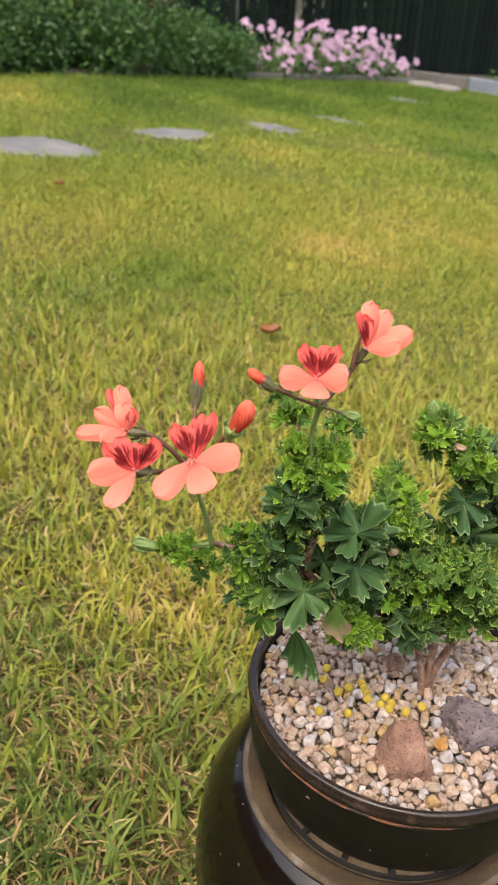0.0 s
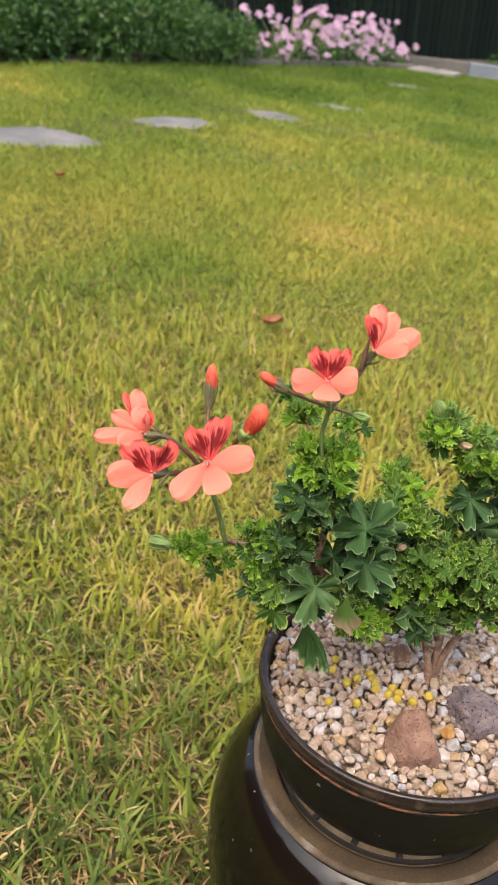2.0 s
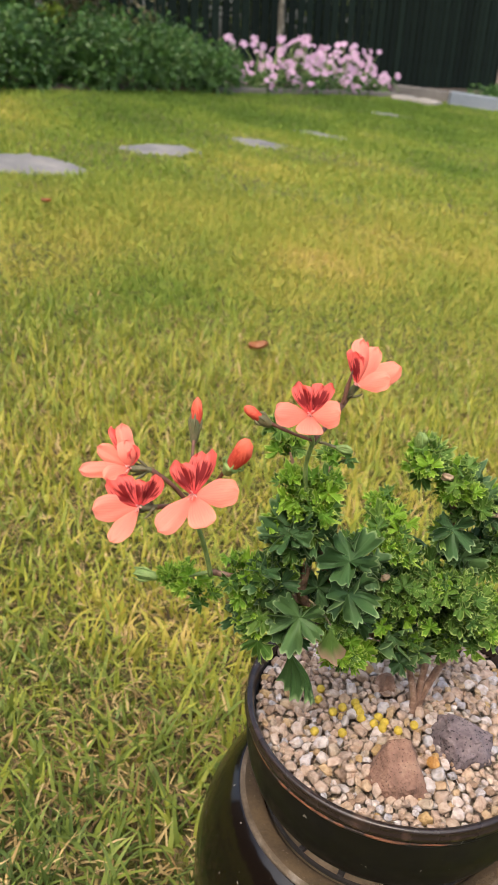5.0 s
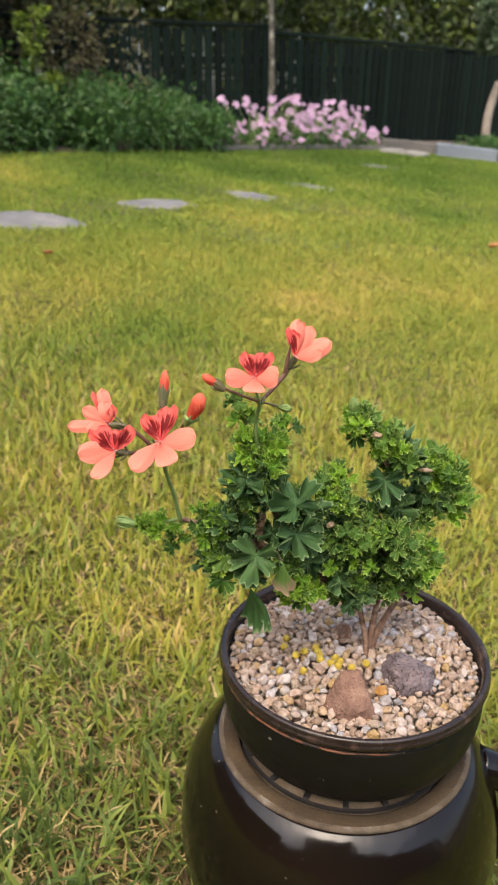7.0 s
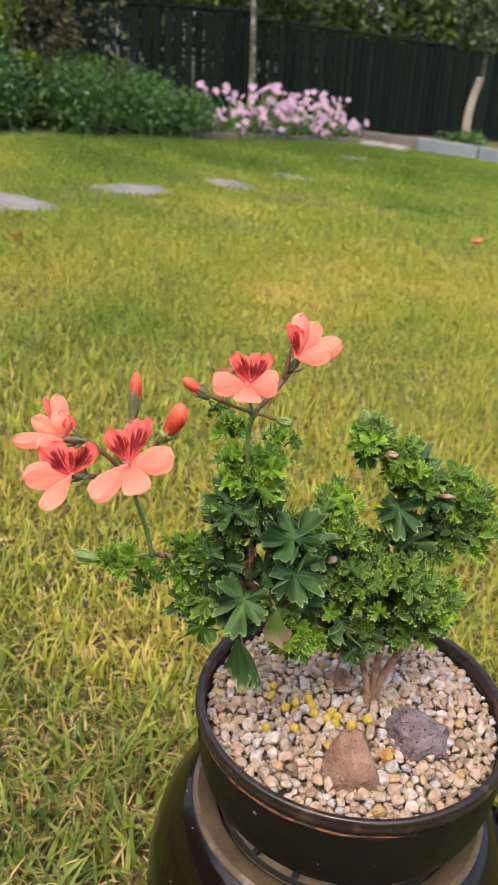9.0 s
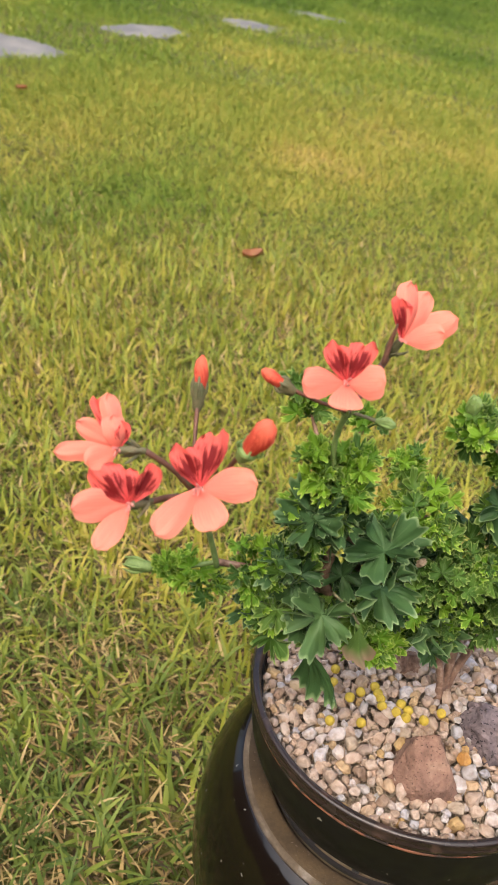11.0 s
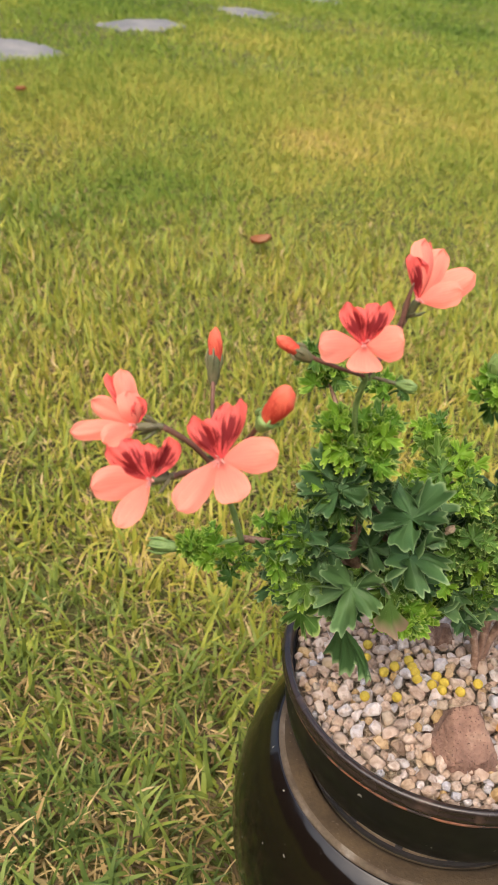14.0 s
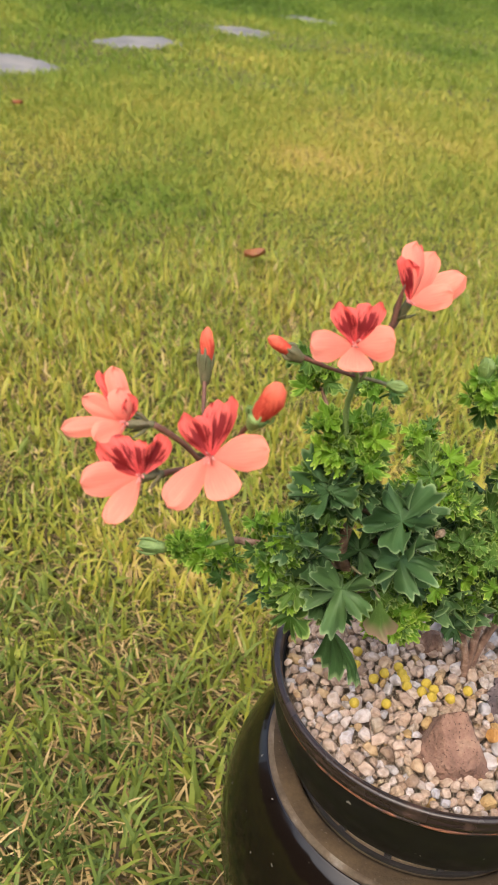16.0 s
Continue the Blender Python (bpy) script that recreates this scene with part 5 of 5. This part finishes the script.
def build_withered():
    """Small crumpled beige remains of spent flowers among the leaves."""
    rng = random.Random(27)
    for at, s, turn, thin in (((-0.0023, -0.032, 0.5495), 0.0065, 10, 0.7), ((0.0396, -0.020, 0.5160), 0.0100, 15, 0.36), ((-0.0120, 0.0520, 0.4650), 0.0085, 120, 0.9), ((-0.033, -0.040, 0.478), 0.006, 40, 0.7)):
        bm = bmesh.new()
        bmesh.ops.create_icosphere(bm, subdivisions=3, radius=0.5)
        off = Vector((rng.uniform(0, 50), 0, 0))
        for v in bm.verts:
            v.co *= 1 + 0.5 * noise.noise(v.co * 4 + off) + 0.2 * noise.noise(v.co * 9 + off)
            v.co = Vector((v.co.x * 1.3, v.co.y * thin, v.co.z * thin)) * s
        ob = part("withered_flower", bm, WITHERED, plant, "dry beige withered flower")
        ob.matrix_basis = ORIGIN @ pose(*at, rng.uniform(-20, 20), rng.uniform(-20, 20), turn)


build_withered()

# axes of the open flowers, set to the camera's view: across, upwards, out towards it; petals are fitted in it
ACROSS, UPWARD = Vector((1.0, -0.02, 0.0)).normalized(), Vector((0.011, 0.565, 0.825)).normalized()
OUTWARD = ACROSS.cross(UPWARD)


def petal_mesh(tip, width, lift, cup, rng, material, twist=0.0, broad=0.64, bend=2.3, horn=0.0, blunt=0.0, slant=0.0):
    """A petal from the throat to tip (mm across, up, out). lift: bulge of its midline outwards; cup: rise of its margins; blunt: width of its cut end; slant: the longer corner of that end."""
    nu, nv = 10, 14
    t = Vector(tip) * 0.001
    length = t.length
    along = t.normalized()
    face = (Vector((0, 0, 1)) - along * along.z).normalized()
    face = Matrix.Rotation(radians(twist), 3, along) @ face
    side = along.cross(face)
    to_world = Matrix((ACROSS, UPWARD, OUTWARD)).transposed()
    verts, uvs, faces = [], [], []
    ph = rng.uniform(0, 6)
    w = width * 0.0005
    wavy = 0.9 if blunt else 0.35
    for j in range(nv + 1):
        v = j / nv
        if v > broad:
            taper = math.sqrt(max(0.0, 1 - ((v - broad) / (1 - broad)) ** bend))
            half = w * (blunt + (1 - blunt) * taper) * (1 + 0.06 * math.sin(9 * v + ph))
        else:
            s = v / broad
            half = w * (0.16 + 0.84 * math.sin(s * math.pi / 2) ** 1.35)
        mid = along * length * v + face * (lift * 0.001 * math.sin(math.pi * min(1, v * 1.05)))
        for i in range(nu + 1):
            u = i / nu * 2 - 1
            p = mid + along * length * v * v * (horn * (0.7 * abs(u) ** 1.5 + 0.45 * math.sin(4 * u + ph) - 0.3) + slant * u - 0.22 * blunt * v ** 4 * u ** 6) + side * half * u + face * (cup * 0.001 * u * u * (half / w) + wavy * (0.0014 * v * math.sin(4.2 * u + 4 * v + ph) + 0.0006 * v * math.sin(9 * u + 7 * v + ph) - 0.0012 * v * max(0.0, 1 - abs(u) * 2.5)))
            verts.append(to_world @ p)
            uvs.append((i / nu, v))
    for j in range(nv):
        for i in range(nu):
            k = j * (nu + 1) + i
            faces.append((k, k + 1, k + nu + 2, k + nu + 1))
    return mesh_of("petal", verts, faces, material, True, uvs)


def sepals(base, tip_dir, length, rng, spread=0.25, radius=0.0022):
    """Narrow pointed green sepals round a flower's base or bud: verts and faces."""
    d = Vector(tip_dir).normalized()
    side = d.orthogonal().normalized()
    pieces = []
    for k in range(5):
        q = Matrix.Rotation(2 * math.pi * k / 5 + rng.uniform(-0.15, 0.15), 3, d)
        s = q @ side
        a = Vector(base) + s * radius * 0.7
        m = Vector(base) + d * length * 0.5 + s * (radius * 1.25 + length * spread * 0.3)
        b = Vector(base) + d * length + s * (radius * 0.5 + length * spread)
        pieces.append(tube([a, m, b], [0.0007, 0.0009, 0.0002], 6))
    return pieces


def build_flower(throat, petals, back, seed):
    """petals: (tip mm, width mm, lift, cup, upper?, twist). back: way of the pedicel behind the throat."""
    rng = random.Random(seed)
    throat, back = Vector(throat), Vector(back).normalized()
    calyx = joined([tube([throat + back * 0.012, throat + back * 0.006, throat], [0.0014, 0.0022, 0.0018], 10)] + sepals(throat + back * 0.009, -back, 0.0065, rng, 0.75))
    flower = world_part("flower", calyx, SEPAL, None, "open salmon-red flower with dark blotched upper petals")
    at = Matrix.Translation(throat - Vector((0.002, 0.0, 0.338)))
    for tip, width, lift, cup, upper, twist in petals:
        lean = 0.10 if tip[0] > 0 else -0.10
        if upper:
            me = petal_mesh(tip, width, lift, cup, rng, PETAL_TOP, twist, 0.74, 2.6, 0.10, 0.52, lean)
        else:
            me = petal_mesh(tip, width, lift, cup, rng, PETAL_LOW, twist, 0.62, 2.5, 0.02)
        put("petal", me, flower, at)
    pieces = []
    for k in range(6):
        e = ACROSS * rng.uniform(-0.0022, 0.0022) + UPWARD * rng.uniform(-0.003, 0.002) + OUTWARD * rng.uniform(0.004, 0.007)
        pieces.append(tube([Vector((0, 0, 0)), e * 0.5 + UPWARD * 0.0006, e], [0.0005, 0.0004, 0.0004], 5))
    v, f = joined(pieces)
    put("stamen_tuft", mesh_of("stamen_tuft", v, f, FILAMENT), flower, at)
    return throat + back * 0.012


def build_flowers():
    f1 = build_flower((-0.1552, -0.1050, 0.5728), [
        ((-8.5, 17.0, 4), 13.5, 1.5, -1.5, True, -14), ((5.5, 23.0, 3), 14, 1.5, -1.5, True, 10),
        ((23.5, 3.0, 6), 15.5, -2, -1, False, 0), ((7.5, -16.5, 7), 14.5, -1, -1, False, 0), ((-16.5, -19.5, 7), 13, -1.5, -1, False, 0)], (0.05, 0.75, -0.66), 1)
    f2 = build_flower((-0.1827, -0.1125, 0.5688), [
        ((-14.0, 14, 3), 15, 2.5, -2, True, -20), ((-3.0, 15, 1), 11, 2, 2, True, 10), ((8.5, 16.5, 3), 11, 1, 2, True, 40),
        ((-22.5, -2.5, 6), 14.5, -1.5, -1, False, -10), ((-12.5, -18.0, 5), 11, -1, -1, False, 10)], (0.66, 0.66, -0.36), 2)
    f0 = build_flower((-0.1907, -0.085, 0.5761), [
        ((-10, 22.0, -1), 8.5, 1, 1, True, 10), ((-5.5, 24, 3), 9, 3, -2.5, False, 15), ((-3.0, 14.5, 5), 11.5, 3, -2, False, 25), ((1.5, 12, 4), 7, 1, 1, True, 35),
        ((-19, 11.5, -2), 9.5, -1, -1, False, -10), ((-27.0, -2.0, 2), 9, -1, -1, False, 0), ((-12.5, -6.5, 6), 12, -1, -1, False, 0)], (0.90, 0.30, -0.20), 3)
    f3 = build_flower((-0.0943, -0.0675, 0.6044), [
        ((-6.0, 17.0, 3), 11, 2, 2, True, -20), ((8.0, 17.0, 3), 12.5, 2, -1.5, True, 12),
        ((-19.5, -1.5, 8), 14.5, -1.5, -1.5, False, 0), ((15.5, 0.5, 8), 16, -1.5, -2, False, 0), ((-0.5, -12.5, 9), 14.5, -1, -1, False, 0)], (0.0, 0.60, -0.75), 4)
    f4 = build_flower((-0.0655, -0.034, 0.6093), [
        ((-3.2, 17.5, 9), 10.5, 1, 1, True, 20), ((2.5, 27.0, 3), 11.5, 4, -3.5, False, 20), ((5, 27.5, -3), 11, 2, -2, True, 25),
        ((12, 23.5, -1), 12, 1, -2, False, 0), ((25.5, 11.5, 2), 14.5, -2, -2, False, 0), ((19, 3.5, 5), 12.5, -1, -1, False, 0)], (-0.35, 0.25, -0.85), 5)

    node1, node2 = Vector((-0.1555, -0.078, 0.546)), Vector((-0.090, -0.058, 0.584))

    def stalk(name, path, radii, material):
        world_part(name, tube(path, radii, 8), material)

    stalk("flower_stalk", [(-0.146, -0.064, 0.492), (-0.150, -0.068, 0.515), (-0.1545, -0.075, 0.536), node1], [0.0016, 0.0014, 0.0013, 0.0015], STEM)
    stalk("flower_stalk", [(-0.091, -0.048, 0.545), (-0.0925, -0.052, 0.565), node2], [0.0017, 0.0014, 0.0015], STEM)
    stalk("pedicel", [node1, f1.lerp(node1, 0.4) + Vector((0, 0.002, 0)), f1], [0.0010, 0.0009, 0.0012], PEDICEL)
    stalk("pedicel", [node1, node1.lerp(f2, 0.5) + Vector((0, 0, 0.002)), f2], [0.0014, 0.0013, 0.0015], PEDICEL)
    stalk("pedicel", [node1, node1.lerp(f0, 0.5) + Vector((0, 0, 0.003)), f0], [0.0014, 0.0013, 0.0015], PEDICEL)
    stalk("pedicel", [node1, (-0.159, -0.060, 0.560), (-0.1585, -0.046, 0.578)], [0.0010, 0.0009, 0.0011], PEDICEL)
    stalk("pedicel", [node1, (-0.148, -0.090, 0.566), (-0.1386, -0.097, 0.585)], [0.0010, 0.0009, 0.0012], PEDICEL)
    stalk("pedicel", [node2, (-0.102, -0.058, 0.588), (-0.1155, -0.057, 0.5935)], [0.0011, 0.0009, 0.0011], PEDICEL)
    stalk("pedicel", [node2, node2.lerp(f3, 0.5), f3], [0.0010, 0.0009, 0.0011], STEM)
    stalk("pedicel", [node2, node2.lerp(f4, 0.5) + Vector((0.001, 0, 0)), f4], [0.0013, 0.0015, 0.0018], PEDICEL)
    stalk("pedicel", [node2, (-0.084, -0.060, 0.5835), (-0.0765, -0.062, 0.582)], [0.0009, 0.0008, 0.0010], SEPAL)
    stalk("sepal", [(-0.0690, -0.037, 0.6190), (-0.0706, -0.036, 0.6090), (-0.0728, -0.038, 0.5985)], [0.0004, 0.0014, 0.0012], PEDICEL)
    rng = random.Random(9)
    # bracts at the two nodes
    for nd in (node1, node2):
        world_part("bract", joined(sepals(nd - Vector((0, 0, 0.002)), (0, 0, 1), 0.006, rng, 0.5, 0.0016)), STEM)

    def bud(base, tip, radius, cover, closed=False, flare=0.02):
        base, tip = Vector(base), Vector(tip)
        d = tip - base
        side = d.orthogonal().normalized()
        up = d.normalized().cross(side)
        bv, bf, bu = [], [], []
        for j in range(13):
            v = j / 12
            r0 = radius * float(np.interp(v, [0, 0.2, 0.5, 0.75, 0.92, 1], [0.45, 0.72, 0.95, 1.0, 0.72, 0.15]))
            for i in range(24):
                ang = 2 * math.pi * i / 24
                # three petals wrapped over one another, each margin a small step
                lap = ((ang * 3 / (2 * math.pi) + 0.7 * v) % 1.0)
                r = r0 * (0.90 + 0.20 * lap) * (1 + 0.05 * math.sin(5 * v + ang))
                bv.append(base + d * (v - 0.06 * lap * v) + (side * math.cos(ang) * 0.86 + up * math.sin(ang) * 1.12) * r)
                bu.append((lap, v))
        bf = [(24 * j + i, 24 * j + (i + 1) % 24, 24 * j + 24 + (i + 1) % 24, 24 * j + 24 + i) for j in range(12) for i in range(24)] + [tuple(range(288, 312))]
        body = world_part("bud", (bv, bf),
                          BUD_GREEN if closed else BUD_RED, None, "closed green bud" if closed else "closed coral-red bud in a green calyx", bu)
        cup = tube([base - d * 0.12, base + d * 0.06, base + d * cover * 0.5, base + d * cover * 0.8], [radius * 0.5, radius * 0.85, radius * 1.03, radius * 1.0], 12)
        v, f = joined(sepals(base + d * 0.1, d, d.length * max(cover, flare * 0.6), rng, flare, radius * 0.85) + [cup])
        put("calyx", mesh_of("calyx", [Vector(p) - Vector((0.002, 0.0, 0.338)) for p in v], f, BUD_GREEN if closed or flare > 0.3 else SEPAL), body)

    bud((-0.1585, -0.046, 0.5765), (-0.1570, -0.040, 0.6002), 0.0033, 0.60)
    bud((-0.1375, -0.0970, 0.5845), (-0.1270, -0.1040, 0.6055), 0.0046, 0.22, False, 0.42)
    bud((-0.1165, -0.057, 0.593), (-0.1305, -0.055, 0.6020), 0.0034, 0.45)
    bud((-0.0765, -0.062, 0.582), (-0.0680, -0.064, 0.5810), 0.0022, 0.85, True)
    bud((-0.1800, -0.064, 0.4897), (-0.1930, -0.063, 0.4915), 0.0034, 0.95, True, 0.14)
    bud((-0.0190, -0.022, 0.562), (-0.0200, -0.024, 0.5760), 0.0034, 0.9, True)
    world_part("flower_stalk", tube([(-0.146, -0.063, 0.494), (-0.162, -0.064, 0.4910), (-0.180, -0.064, 0.4897)], [0.0013, 0.0012, 0.0014], 7), STEM)


build_flowers()


# ---- fallen leaves ----
def build_fallen():
    brown = foliage_material("fallen_leaf_brown", [(0.1, (0.17, 0.055, 0.016)), (0.9, (0.28, 0.10, 0.026))], 0.2)
    orange = foliage_material("fallen_leaf_orange", [(0.1, (0.30, 0.12, 0.04)), (0.9, (0.44, 0.20, 0.06))], 0.2)
    rng = random.Random(14)
    for x, y, s, dead, hue in ((-0.083, 1.385, 0.050, brown, "reddish brown"), (1.181, 3.53, 0.070, orange, "orange-tan"), (-0.845, 2.49, 0.04, brown, "reddish brown")):
        verts, faces = [], []
        for j in range(9):
            v = j / 8
            half = 0.32 * s * math.sin(math.pi * min(1, 0.06 + 0.94 * v)) ** 0.8
            for i in range(5):
                u = i / 2 - 1
                verts.append((s * (v - 0.5), half * u, s * (0.28 * u * u + 0.22 * (v - 0.5) ** 2 * 4 * 0.5) + rng.uniform(-0.0008, 0.0008)))
        for j in range(8):
            for i in range(4):
                faces.append((j * 5 + i, j * 5 + i + 1, j * 5 + i + 6, j * 5 + i + 5))
        ob = put("fallen_leaf", mesh_of("fallen_leaf", verts, faces, dead), None, pose(x, y, ground_z(x, y) + 0.030, 8, -6, rng.uniform(-20, 20)))
        mod = ob.modifiers.new("thickness", "SOLIDIFY")
        mod.thickness = 0.0007
        tagged(ob, "curled " + hue + " dead leaf lying on the grass", "fallen leaf", "fallen leaves on the lawn")


build_fallen()
